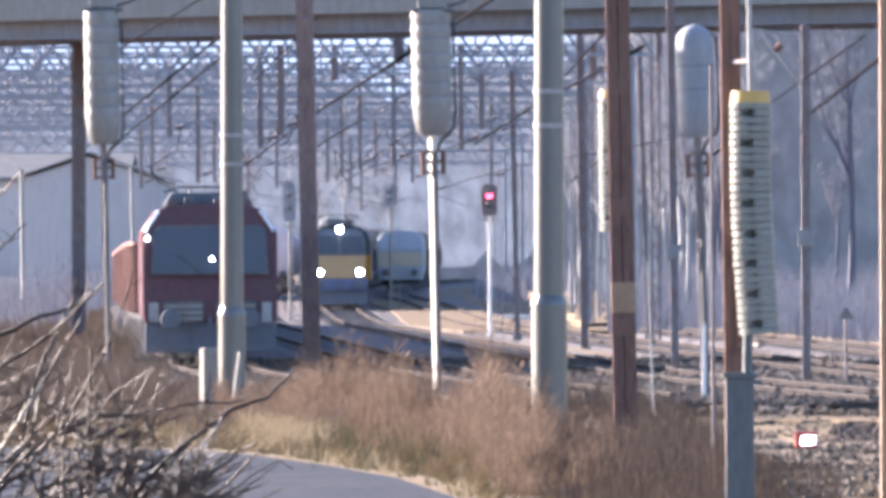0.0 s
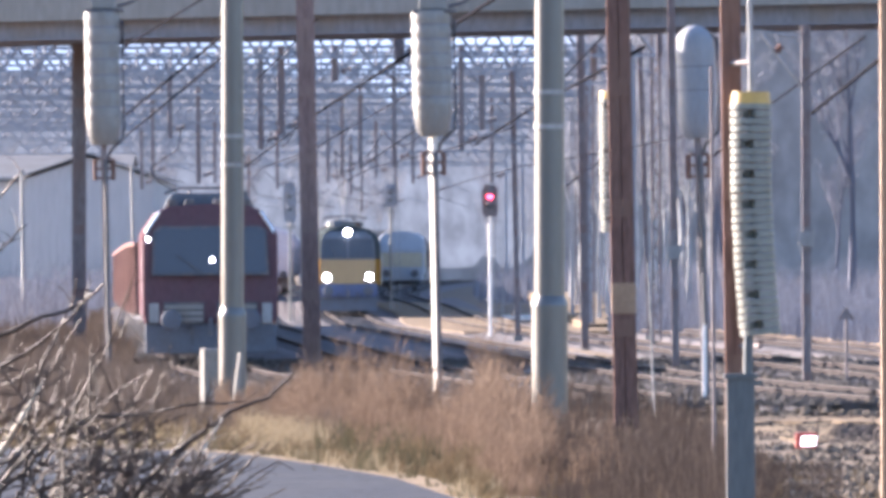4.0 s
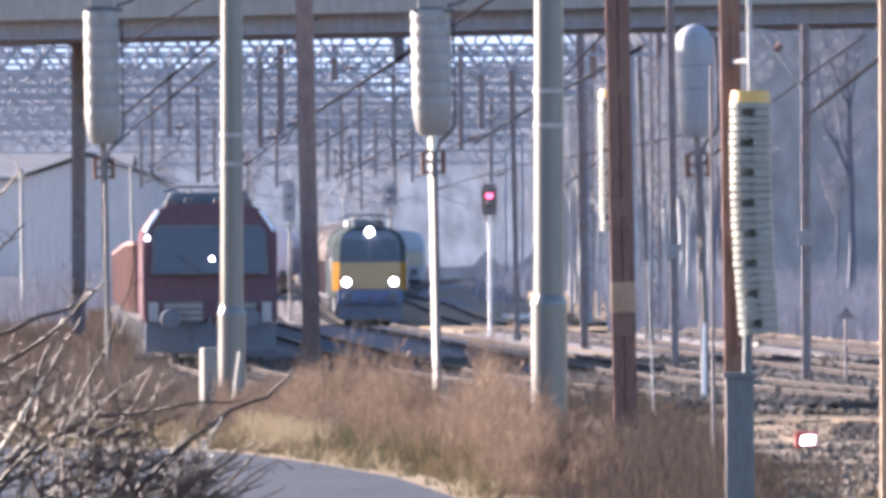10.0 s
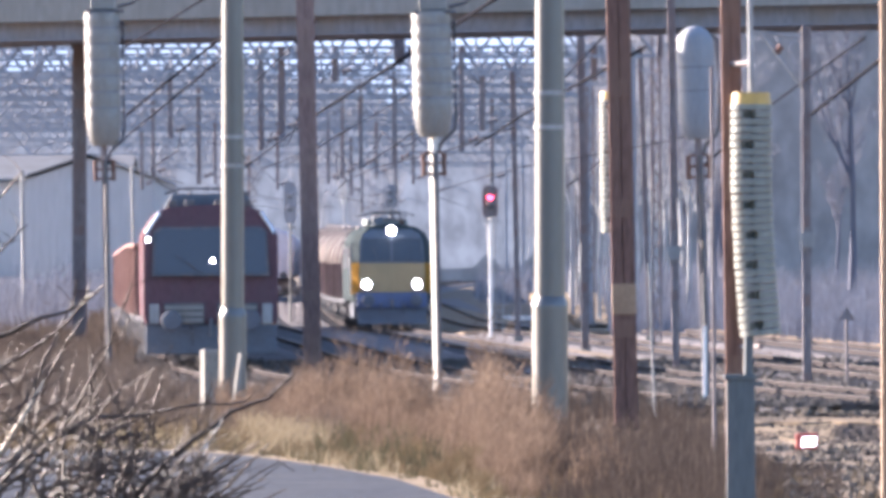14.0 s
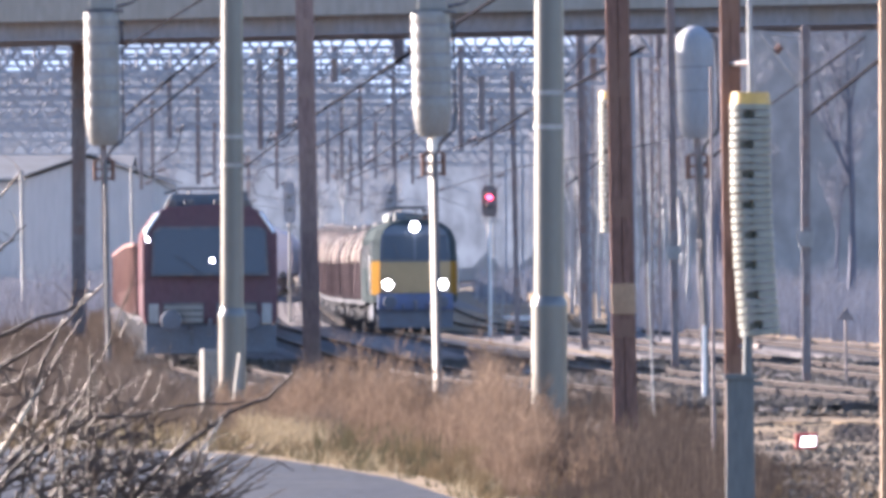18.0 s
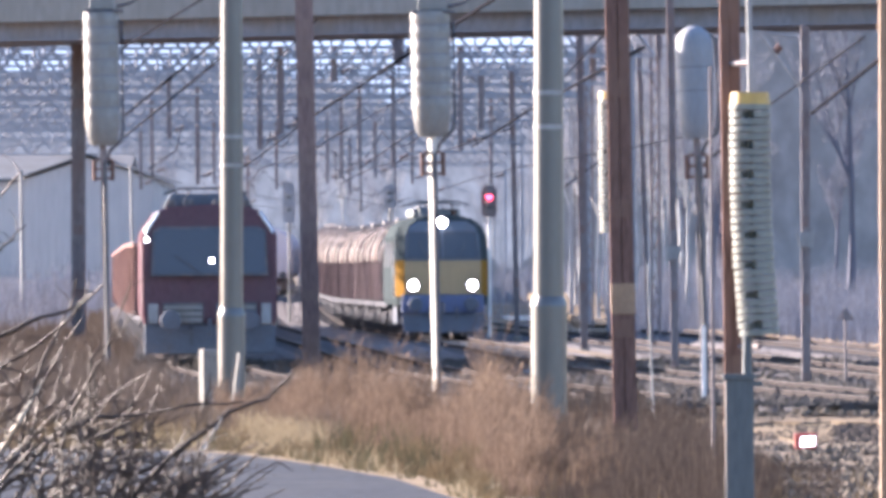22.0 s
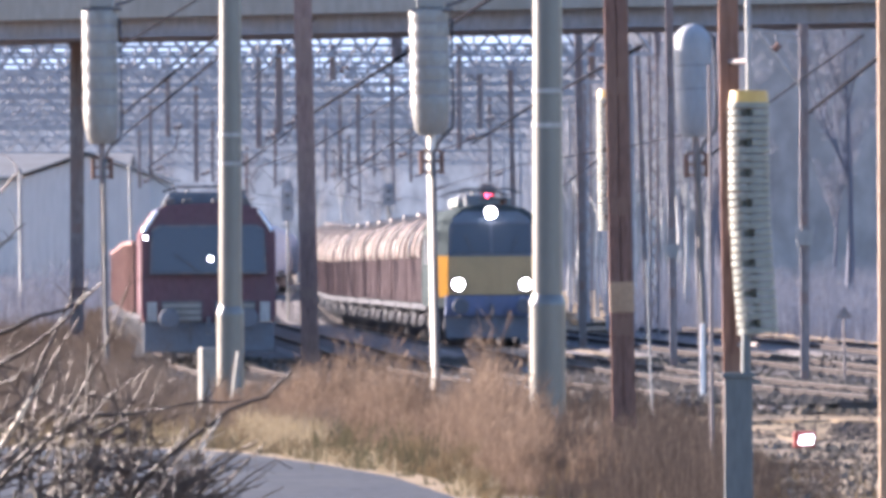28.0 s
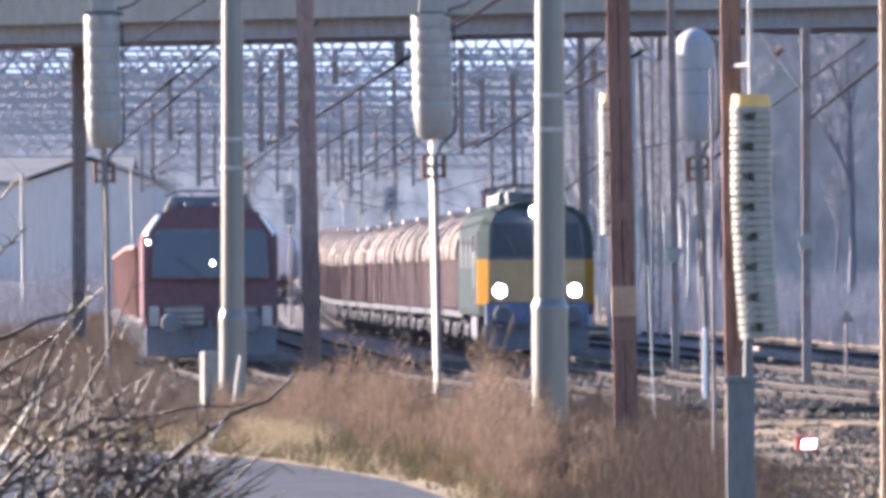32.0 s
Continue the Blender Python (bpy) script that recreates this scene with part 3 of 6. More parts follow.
channel_mast((-9.221, 213.709, 0.005), (-9.181, 213.709, 9.005), 0.35, 10.5, M_RUST_GREY, "dark weathered steel mast behind bushes")
channel_mast((-3.107, 199.461, 0.016), (-3.249, 199.461, 8.550), 0.42, 10.5, M_RUST_HAZE, "rusty brown steel mast beside the running track")
channel_mast((2.422, 112.478, -0.022), (2.333, 112.478, 5.934), 0.315, 10.0, M_RUST, "rusty steel mast with a tan painted band",
             band=(1.723, 2.129))
channel_mast((2.583, 74.798, 0.361), (2.547, 74.798, 4.812), 0.175, 9.0, M_RUST, "narrow rusty steel mast that carries tension weights")
channel_mast((4.657, 87.998, -0.042), (4.666, 87.998, 5.193), 0.22, 9.0, M_TAN, "pinkish brown weathered steel mast")
channel_mast((7.377, 171.950, -0.048), (7.391, 171.950, 7.079), 0.18, 7.102, M_RUST_GREY, "slim dark steel mast beside the outer track")
channel_mast((5.255, 191.790, -0.056), (5.192, 191.790, 7.381), 0.175, 9.5, M_RUST_GREY, "slim dark steel mast on a concrete foot")
channel_mast((3.906, 233.744, -0.342), (3.812, 233.744, 8.439), 0.21, 9.5, M_RUST_GREY, "slim dark steel mast among the tracks")
channel_mast((2.341, 267.136, -0.394), (2.233, 267.136, 6.249), 0.17, 8.2, M_RUST_GREY, "slim dark steel mast among the tracks")
channel_mast((6.486, 267.136, -0.023), (6.214, 267.136, 9.443), 0.15, 9.0, M_RUST_GREY, "slim dark steel mast before bare woods")
lean_pole("thin_pole", (3.409, 106.854, 0.189), (3.397, 106.854, 4.868), 0.026, 4.889, M_RUST_GREY, "thin rusty steel pole beside a mast", "pole")
lean_pole("thin_pole", (3.439, 138.515, -0.150), (3.383, 138.515, 1.517), 0.02, 2.351, M_GALV, "thin grey steel rod in the weeds", "pole")
lean_pole("lamp_post", (-16.145, 325.209, 0.011), (-16.202, 325.209, 5.620), 0.09, 5.707, M_GALV, "pale slender lamp post before a shed", "pole")
lean_pole("lamp_post", (-12.423, 339.991, 0.051), (-12.529, 339.991, 5.961), 0.075, 6.007, M_GALV, "pale slender lamp post before a shed", "pole")

# clamps with light bracket plates on two slim masts
def bracket(p, w, label):
    root = thing("mast_bracket", label, "bracket", "", Matrix.Translation(p))
    bm = bmesh.new()
    box(bm, -w, w, -0.16, -0.12, -0.16, 0.16, 0.01)
    part("plate", bm, M_GALV, root)
    for s in (-1, 1):
        bm = bmesh.new()
        tube(bm, [(s * w * 0.8, -0.14, -0.2), (s * w * 1.1, -0.14, 0.25)], 0.02, 6)
        part("rod", bm, M_GALV, root)


bracket((7.380, 171.950, 2.757), 0.16, "grey bracket plate clamped to a slim mast")
bracket((5.217, 191.790, 2.483), 0.16, "grey bracket plate clamped to a slim mast")


# ---- tension weights ----
def disc_mesh(r, h, slot):
    bm = bmesh.new()
    n = 28
    ring = []
    for k in range(n):
        a = math.tau * k / n - math.pi / 2
        rr = r * (0.35 if slot and k in (0, 1) else 1.0)
        ring.append((rr * math.cos(a - 0.35), rr * math.sin(a - 0.35)))
    loft(bm, [[(x * q, y * q, z) for x, y in ring] for q, z in ((0.95, 0), (1, h * 0.12), (1, h * 0.88), (0.95, h))], True, False)
    return mesh_of("disc", bm, M_DISC)


def weight_stack(points, r, count, label, rod_top, slot_every=4, guide=(0.0, -0.6, 0.0)):
    """Slotted discs threaded on a rod that hangs slightly bowed."""
    pts = [Vector(p) for p in points]
    root = thing("tension_weights", label, "weights", "tension weights", Matrix.Translation(pts[-1]))
    o = pts[-1]
    full = sum((b - a).length for a, b in zip(pts, pts[1:]))
    h = full / count
    plain, slotted = disc_mesh(r, h * 0.86, False), disc_mesh(r, h * 0.86, True)

    def at(s):
        for a, b in zip(pts, pts[1:]):
            q = (b - a).length
            if s <= q:
                return a + (b - a) * (s / q), (b - a).normalized()
            s -= q
        return pts[-1], (pts[-1] - pts[-2]).normalized()

    for i in range(count):
        p, t = at((i + 1) * h)
        tilt = Vector((0, 0, 1)).rotation_difference(-t).to_matrix().to_4x4()
        j = Vector((random.uniform(-1, 1), random.uniform(-1, 1), 0)) * r * 0.025
        part("disc", slotted if i % slot_every == 1 else plain, None, root, "",
             Matrix.Translation(p - o + j) @ tilt @ pose(0, 0, 0, 0, 0, random.uniform(-8, 8)))
    bm = bmesh.new()
    tube(bm, [(0, 0, -0.02), (0, 0, 0.09)], [r * 0.97, r * 0.9], 24)
    part("cap", bm, M_CAP, root, "yellow painted top plate", Matrix.Translation(pts[0] - o))
    bm = bmesh.new()
    tube(bm, [p - o for p in pts[::-1]] + [Vector(rod_top) - o], 0.022, 8)
    part("rod", bm, M_GALV, root)
    for p in (pts[0] - o + Vector((0, 0, 0.35)), pts[-1] - o - Vector((0, 0, 0.1))):
        bm = bmesh.new()
        tube(bm, [p, p + Vector(guide)], 0.025, 8)
        part("guide_arm", bm, M_RUST_GREY, root)
    return root


weight_stack([(2.713, 74.426, 3.874), (2.709, 74.426, 3.058), (2.740, 74.426, 2.412), (2.787, 74.426, 1.824)], 0.182, 31,
             "stack of pale slotted metal tension weights under a yellow plate", (2.701, 74.426, 5.397), guide=(-0.17, 0.33, 0.0))
weight_stack([(2.280, 113.159, 4.608), (2.282, 113.159, 3.685), (2.293, 113.159, 2.807)], 0.19, 24,
             "stack of pale metal tension weights behind a rusty mast", (2.275, 113.159, 6.559))


def weight_guide():
    """Grey sheet box at the foot of the weight mast, with a guide tube into it."""
    base = Vector((2.603, 74.426, 0.820))
    root = thing("weight_guide_box", "grey sheet metal guide box at the foot of a mast", "box", "", pose(base.x, base.y, GROUND - 0.1))
    top = 1.437 - GROUND + 0.1
    bm = bmesh.new()
    box(bm, -0.125, 0.125, -0.13, -0.05, 0, top, 0.008)
    part("casing", bm, M_PANEL, root)
    bm = bmesh.new()
    box(bm, -0.15, 0.15, -0.15, -0.03, top, top + 0.05, 0.008)
    part("rim", bm, M_PANEL, root)
    bm = bmesh.new()
    tube(bm, [(0.065, -0.09, top - 0.1), (0.075, -0.09, top + 0.45)], 0.042, 12)
    part("guide_tube", bm, M_PANEL, root)
    bm = bmesh.new()
    box(bm, 0.12, 0.20, -0.12, -0.06, top - 0.06, top - 0.01)
    part("bracket", bm, M_PANEL, root)


weight_guide()


# ---- signals seen from behind ----
def back_signal(base, axis_top, housing_bottom, housing_top, r, label, mast_mat, dome=True, skin=M_HEAD):
    a, b, m, L = shaft(base, axis_top, GROUND - 0.1, housing_top)
    z0, z1 = housing_bottom - a.z, L
    root = thing("railway_signal", label, "signal", "signals seen from behind", m)
    bm = bmesh.new()
    box(bm, -0.062, 0.062, -0.062, 0.062, 0, z0 + 0.1, 0.008)
    part("mast", bm, mast_mat, root, "", pose(0, 0, 0, 0, 0, 27 if mast_mat is M_SILVER else 0))
    # A dark tube is added in place of the shaded side of the post.
    bm = bmesh.new()
    tube(bm, [(0.035, -0.12, 0.1), (0.035, -0.12, z0 - 0.3)], 0.048, 8)
    part("cable_duct", bm, M_BLACK, root, "dark tube added as shade along the post")
    bm = bmesh.new()
    rr = [(0.62, 0.0), (0.86, 0.10), (1.0, 0.42)]
    prof = [(r * q, z0 + z) for q, z in rr]
    top = z1 - (r if dome else 0.02)
    n = 3 if dome else 7
    for i in range(n):                     # the sheet bulges a little between its seams
        a, b = z0 + 0.45 + (top - z0 - 0.45) * i / n, z0 + 0.45 + (top - z0 - 0.45) * (i + 1) / n
        prof += [(r * 1.0, a + 0.02), (r * 1.035, a * 0.7 + b * 0.3), (r * 1.035, a * 0.3 + b * 0.7), (r * 1.0, b - 0.01)]
    if dome:
        prof += [(r * math.cos(k * math.pi / 12), z1 - r + r * math.sin(k * math.pi / 12)) for k in (1, 2, 3, 4, 5)] + [(0.02, z1)]
    tube(bm, [(0, 0, z) for _, z in prof], [q for q, _ in prof], 26)
    part("housing", bm, skin, root, "off-white rounded sheet housing")
    for i in range(1, n):
        z = z0 + 0.45 + (top - z0 - 0.45) * i / n
        bm = bmesh.new()
        tube(bm, [(0, 0, z - 0.012), (0, 0, z + 0.024)], r * 1.016, 26)
        part("seam", bm, M_SEAM, root, "dark seam round the housing")
    bm = bmesh.new()
    x = r + 0.07
    tube(bm, [(0.09, 0, z0 - 0.28), (0.14, -0.02, z0 - 0.12), (x - 0.03, -0.03, z0 + 0.12), (x, -0.03, z0 + 0.35), (x, -0.03, z1 - 0.25), (0.1, -0.03, z1 - 0.08)], 0.034, 8)
    part("cable_pipe", bm, M_BLACK, root, "dark bent cable pipe")
    for z, w in ((z0 - 0.32, 0.17), (z0 - 0.52, 0.2), (z0 - 0.72, 0.16)):
        bm = bmesh.new()
        box(bm, -w, w, -0.05, 0.05, z, z + 0.05, 0.006)
        part("cross_bracket", bm, M_RUST, root)
    for s in (-1, 1):
        bm = bmesh.new()
        tube(bm, [(s * 0.19, -0.02, z0 - 0.74), (s * 0.19, -0.02, z0 - 0.3)], 0.045, 10)
        part("junction_tube", bm, M_RUST, root)
    bm = bmesh.new()
    box(bm, -0.25, 0.25, -0.25, 0.25, 0, 0.22, 0.02)
    part("foundation", bm, M_CONC, root)
    return root


back_signal((-0.120, 159.145, -0.006), (-0.197, 159.145, 5.739), 4.718, 7.101, 0.36,
            "off-white signal head on a silvery post, seen from behind", M_SILVER, dome=False)
back_signal((-7.085, 178.091, 0.054), (-7.160, 178.091, 6.149), 4.816, 7.649, 0.36,
            "off-white signal head on a dark post, seen from behind", M_RUST_GREY, dome=False)
back_signal((4.818, 155.829, -0.207), (4.672, 155.829, 5.648), 4.607, 6.690, 0.335,
            "pale round-topped signal head on a dark pole, seen from behind", M_RUST_GREY, True, M_HEAD_HAZE)
# the cabinets that sit on top of the two flat heads
for p, w in (((-0.189, 159.145, 7.250), 0.26), ((-7.151, 178.091, 7.840), 0.26)):
    root = thing("signal_cap_box", "pale blue-grey sheet box on top of a signal head", "box", "", Matrix.Translation(p))
    bm = bmesh.new()
    box(bm, -w, w, -0.2, 0.2, -0.15, 0.75, 0.02)
    part("casing", bm, M_HEAD, root)
    bm = bmesh.new()
    box(bm, -w - 0.12, w + 0.18, -0.26, 0.26, -0.22, -0.16, 0.01)
    part("shelf", bm, M_BLACK, root)
    bm = bmesh.new()
    tube(bm, [(w + 0.05, 0, -0.1), (w + 0.35, 0.1, 0.0), (w + 0.75, 0.2, 0.35), (w + 1.1, 0.3, 0.75)], 0.04, 8)
    part("cable", bm, M_BLACK, root)

# white painted foot of the pole-mounted signal
root = thing("marker_post", "short white painted marker post beside a signal pole", "post", "", pose(4.752, 154.223, GROUND - 0.05))
bm = bmesh.new()
box(bm, -0.036, 0.036, -0.03, 0.03, 0, 1.183 - GROUND + 0.05, 0.008)
part("board", bm, M_WHITE, root)
bm = bmesh.new()
box(bm, 0.038, 0.085, -0.02, 0.02, 0, 1.204 - GROUND + 0.05, 0.004)
part("stake", bm, M_RUST_GREY, root)


def facing_signal(base, light_z, label, lit=None, mast_mat=M_WHITE, hh=0.95):
    root = thing("railway_signal", label, "signal", "signals that face the camera", pose(base[0], base[1], GROUND - 0.42))
    zl = light_z - GROUND + 0.42
    bm = bmesh.new()
    tube(bm, [(0, 0, 0), (0, 0, zl - hh * 0.35)], 0.06, 12)
    part("mast", bm, mast_mat, root)
    bm = bmesh.new()
    prof = [(-0.2, -0.75 * hh), (0.2, -0.75 * hh), (0.26, -0.62 * hh), (0.26, 0.25 * hh), (0.17, 0.4 * hh), (-0.17, 0.4 * hh), (-0.26, 0.25 * hh), (-0.26, -0.62 * hh)]
    loft(bm, [[(x, y, z + zl) for x, z in prof] for y in (-0.13, -0.09)])
    # Boards and hoods are paled to paint the haze over the signals.
    part("backboard", bm, M_RUST_GREY if lit else M_TRUSS, root)
    for i, z in enumerate((0.0, -0.36 * hh)):
        bm = bmesh.new()
        tube(bm, [(0, -0.13, z + zl), (0, -0.20, z + zl)], [0.095, 0.085] if (lit and i == 0) else [0.09, 0.085], 16)
        part("lens", bm, lit if (lit and i == 0) else M_GLASS, root, "lit red lens" if (lit and i == 0) else "")
        bm = bmesh.new()
        tube(bm, [(0, -0.14, z + zl + 0.12), (0, -0.42, z + zl + 0.14)], [0.13, 0.11], 10)
        part("hood", bm, M_RUST_GREY if lit else M_TRUSS, root)
    bm = bmesh.new()
    box(bm, -0.3, 0.3, -0.05, 0.3, zl - hh * 0.9, zl - hh * 0.84)
    part("platform", bm, M_GALV, root)
    bm = bmesh.new()
    for k in range(9):
        box(bm, 0.16, 0.42, -0.02, 0.02, 0.5 + k * 0.35, 0.53 + k * 0.35)
    for x in (0.16, 0.40):
        box(bm, x, x + 0.03, -0.02, 0.02, 0.2, zl - hh * 0.85)
    part("ladder", bm, M_GALV, root)
    bm = bmesh.new()
    box(bm, -0.3, 0.45, -0.3, 0.3, 0, 0.3, 0.03)
    part("foundation", bm, M_CONC, root)


facing_signal((1.586, 287.685, 4.419), 4.380, "slim white signal showing a red light", M_REDLIGHT)
facing_signal((-2.461, 393.674, 5.113), 5.244, "unlit dark signal on a pale post", None, M_HEAD)
facing_signal((-6.466, 356.181, 4.658), 4.848, "unlit dark signal beside stabled wagons", None, M_HEAD, 1.5)


# ---- lattice gantries beyond the bridge ----
def gantry(d, x0, x1, z, depth, drops, label, slim=False):
    root = thing("lattice_gantry", label, "gantry", "lattice gantries over the tracks", pose(0, d, 0))
    n = max(6, int((x1 - x0) / (0.55 if d < 300 else 0.75)))
    bm = bmesh.new()
    for y in (-0.3, 0.3):
        for zz in (z, z + depth):
            box(bm, x0, x1, y - 0.05, y + 0.05, zz - 0.05, zz + 0.05)
        for i in range(n):
            a, b = x0 + (x1 - x0) * i / n, x0 + (x1 - x0) * (i + 1) / n
            za, zb = (z, z + depth) if i % 2 == 0 else (z + depth, z)
            tube(bm, [(a, y, za), (b, y, zb)], 0.045, 4, False)
            if i % 2 == 0:
                tube(bm, [(a, y, z), (a, y, z + depth)], 0.04, 4, False)
    for i in range(0, n, 2):
        a = x0 + (x1 - x0) * i / n
        b = x0 + (x1 - x0) * (i + 1) / n
        tube(bm, [(a, -0.3, z), (b, 0.3, z)], 0.03, 4, False)
    part("lattice_beam", bm, M_TRUSS, root)
    for x in (x0, x1):
        bm = bmesh.new()
        if slim:
            box(bm, x - 0.09, x + 0.09, -0.1, 0.1, GROUND - 0.6, z + depth, 0.01)
            part("leg", bm, M_TRUSS, root)
            continue
        for dx, dy in ((-0.12, -0.12), (0.12, -0.12), (0.12, 0.12), (-0.12, 0.12)):
            box(bm, x + dx - 0.035, x + dx + 0.035, dy - 0.035, dy + 0.035, GROUND - 0.6, z + depth)
        k = 0
        zz = 0.2
        while zz < z:
            for y in (-0.12, 0.12):
                s = 1 if k % 2 else -1
                tube(bm, [(x - 0.12 * s, y, zz), (x + 0.12 * s, y, zz + 0.45)], 0.02, 4, False)
            zz += 0.45
            k += 1
        part("lattice_leg", bm, M_RUST_GREY, root)
    for x, zlow, w in drops:
        bm = bmesh.new()
        box(bm, x - w, x + w, -0.09, 0.09, zlow, z + depth * 0.5, 0.01)
        part("hanging_post", bm, M_RUST_GREY, root)
        bm = bmesh.new()
        tube(bm, [(x, 0, zlow + 0.25), (x + 0.9, -0.1, zlow + 0.55), (x + 1.9, -0.2, zlow + 0.15)], 0.03, 6)
        part("cantilever", bm, M_TRUSS, root)
        bm = bmesh.new()
        tube(bm, [(x + 0.2, 0, zlow + 0.3), (x + 0.28, 0, zlow + 0.33), (x + 0.36, 0, zlow + 0.36), (x + 0.5, -0.05, zlow + 0.41)], [0.05, 0.09, 0.05, 0.09], 8)
        part("insulator", bm, M_RUST_GREY, root)
    return root


# one gantry before the bridge, of which only the hanging posts come into view
gantry(216.0, -16.0, 11.5, 9.3, 0.9, [(-1.116, 7.327, 0.13), (5.541, 7.466, 0.075)],
       "grey steel lattice gantry spanning the tracks before the bridge")
gantry(262.0, -19.0, 6.6, 8.55, 0.75, [(-5.008, 6.111, 0.11), (-5.641, 5.694, 0.085), (-3.336, 7.784, 0.10),
                                      (0.576, 5.627, 0.08), (4.685, 7.812, 0.10)],
       "grey steel lattice gantry spanning the tracks beyond the bridge")
gantry(291.0, -21.0, 5.9, 8.6, 0.75, [(1.344, 6.659, 0.1), (-1.678, 5.430, 0.08), (-9.397, 6.443, 0.08)],
       "grey steel lattice gantry spanning the tracks")
gantry(322.0, -24.0, 5.6, 8.5, 0.75, [(-3.146, 5.606, 0.08), (-9.321, 5.122, 0.08), (-7.813, 5.544, 0.08)],
       "grey steel lattice gantry spanning the tracks")
gantry(352.0, -26.0, 5.8, 8.6, 0.75, [(-4.197, 5.563, 0.07), (2.037, 5.295, 0.07), (-12.079, 5.604, 0.07)],
       "far grey lattice gantry in the haze")
gantry(388.0, -29.0, 6.2, 8.5, 0.8, [(-3.074, 5.863, 0.07), (-5.284, 5.615, 0.07), (-10.478, 5.642, 0.07)],
       "far grey lattice gantry in the haze")
gantry(430.0, -32.0, 7.0, 8.7, 0.8, [(-1.535, 5.913, 0.08), (-8.433, 5.661, 0.08), (-15.329, 5.698, 0.08)],
       "far grey lattice gantry in the haze")
gantry(480.0, -36.0, 8.0, 8.6, 0.9, [(-0.433, 5.647, 0.08), (-5.241, 5.672, 0.08)],
       "far grey lattice gantry in the haze")
gantry(545.0, -40.0, 9.0, 8.8, 0.9, [(-3.052, 5.353, 0.08), (-12.541, 5.403, 0.08)],
       "far grey lattice gantry in the haze")
gantry(630.0, -46.0, 10.0, 8.8, 1.0, [(-6.062, 5.374, 0.09)], "far grey lattice gantry in the haze")


for i, d in enumerate((276, 306, 337, 370, 408, 455, 510, 585)):
    gantry(float(d), -20.0 - 0.06 * (d - 276) - i, 6.2 - 0.006 * (d - 276), 8.45 + 0.1 * (i % 3), 0.75, [], "grey steel lattice gantry without hanging posts", True)


# ---- wires and stays ----
def wire(a, b, r, sag=0.0, name="overhead_wire", label="dark overhead line wire above the tracks"):
    a, b = Vector(a), Vector(b)
    bm = bmesh.new()
    n = 10
    tube(bm, [a.lerp(b, i / n) - Vector((0, 0, sag * 4 * (i / n) * (1 - i / n))) for i in range(n + 1)], r, 6)
    ob = new(name, mesh_of(name, bm, M_WIRE))
    return tagged(ob, label, "wire", "overhead wires")


wire((-9.346, 249.327, 6.599), (-4.548, 178.091, 7.183), 0.035)
wire((-9.672, 257.924, 6.082), (-4.550, 178.091, 6.731), 0.028)
wire((-7.780, 207.772, 7.627), (-4.372, 155.829, 7.258), 0.022)
wire((-7.680, 325.209, 5.749), (-3.978, 267.136, 6.889), 0.028)
wire((-3.978, 267.136, 6.889), (1.137, 166.218, 7.583), 0.042)
wire((-5.541, 249.327, 7.546), (-2.959, 199.461, 8.016), 0.022)
wire((-3.048, 318.290, 5.701), (-0.871, 271.993, 6.423), 0.022)
wire((1.056, 287.685, 6.114), (2.722, 249.327, 6.769), 0.036)
wire((2.722, 249.327, 6.769), (4.771, 199.461, 7.335), 0.042)
wire((3.509, 241.284, 7.501), (4.069, 207.772, 7.926), 0.022)
wire((4.331, 299.192, 4.777), (5.211, 267.136, 5.519), 0.022)
wire((7.279, 186.995, 5.774), (7.479, 149.596, 6.311), 0.02)
wire((7.572, 173.949, 5.328), (7.341, 138.515, 5.802), 0.035)
wire((6.525, 213.709, 4.637), (6.647, 202.157, 4.930), 0.03)
wire((-7.081, 373.990, 6.262), (-0.432, 287.685, 8.275), 0.018)
for off, z in ((-8.5, 5.7), (-4.25, 5.7), (0.0, 5.7), (5.6, 5.7), (0.0, 7.1), (-4.25, 7.1)):
    spans = [216, 262, 322, 388, 480, 630] if z < 6 else [262, 322, 388, 480, 630]
    for i, (d, e) in enumerate(zip(spans, spans[1:])):
        q = 0.2 if i % 2 else -0.2
        wire((line_x(d) + off + q, d, z), (line_x(e) + off - q, e, z), 0.018, 0.0 if z < 6 else 0.9)

# cantilever arm on the slim mast by the woods
root = thing("cantilever_arm", "grey tubular cantilever arm on a slim mast", "bracket", "", Matrix.Translation((7.389, 171.950, 6.642)))
bm = bmesh.new()
tube(bm, [(0, 0, 0.2), (-1.0, -0.1, 0.35), (-1.1, -0.1, 0.33)], 0.028, 8)
part("top_tube", bm, M_GALV, root)
bm = bmesh.new()
tube(bm, [(0, 0, -0.9), (-0.9, -0.1, 0.3)], 0.03, 8)
part("strut", bm, M_GALV, root)
bm = bmesh.new()
tube(bm, [(-0.62, -0.06, -0.08), (-0.58, -0.06, -0.04), (-0.54, -0.06, 0.0), (-0.5, -0.06, 0.05)], [0.05, 0.085, 0.05, 0.085], 8)
part("insulator", bm, M_RUST, root)


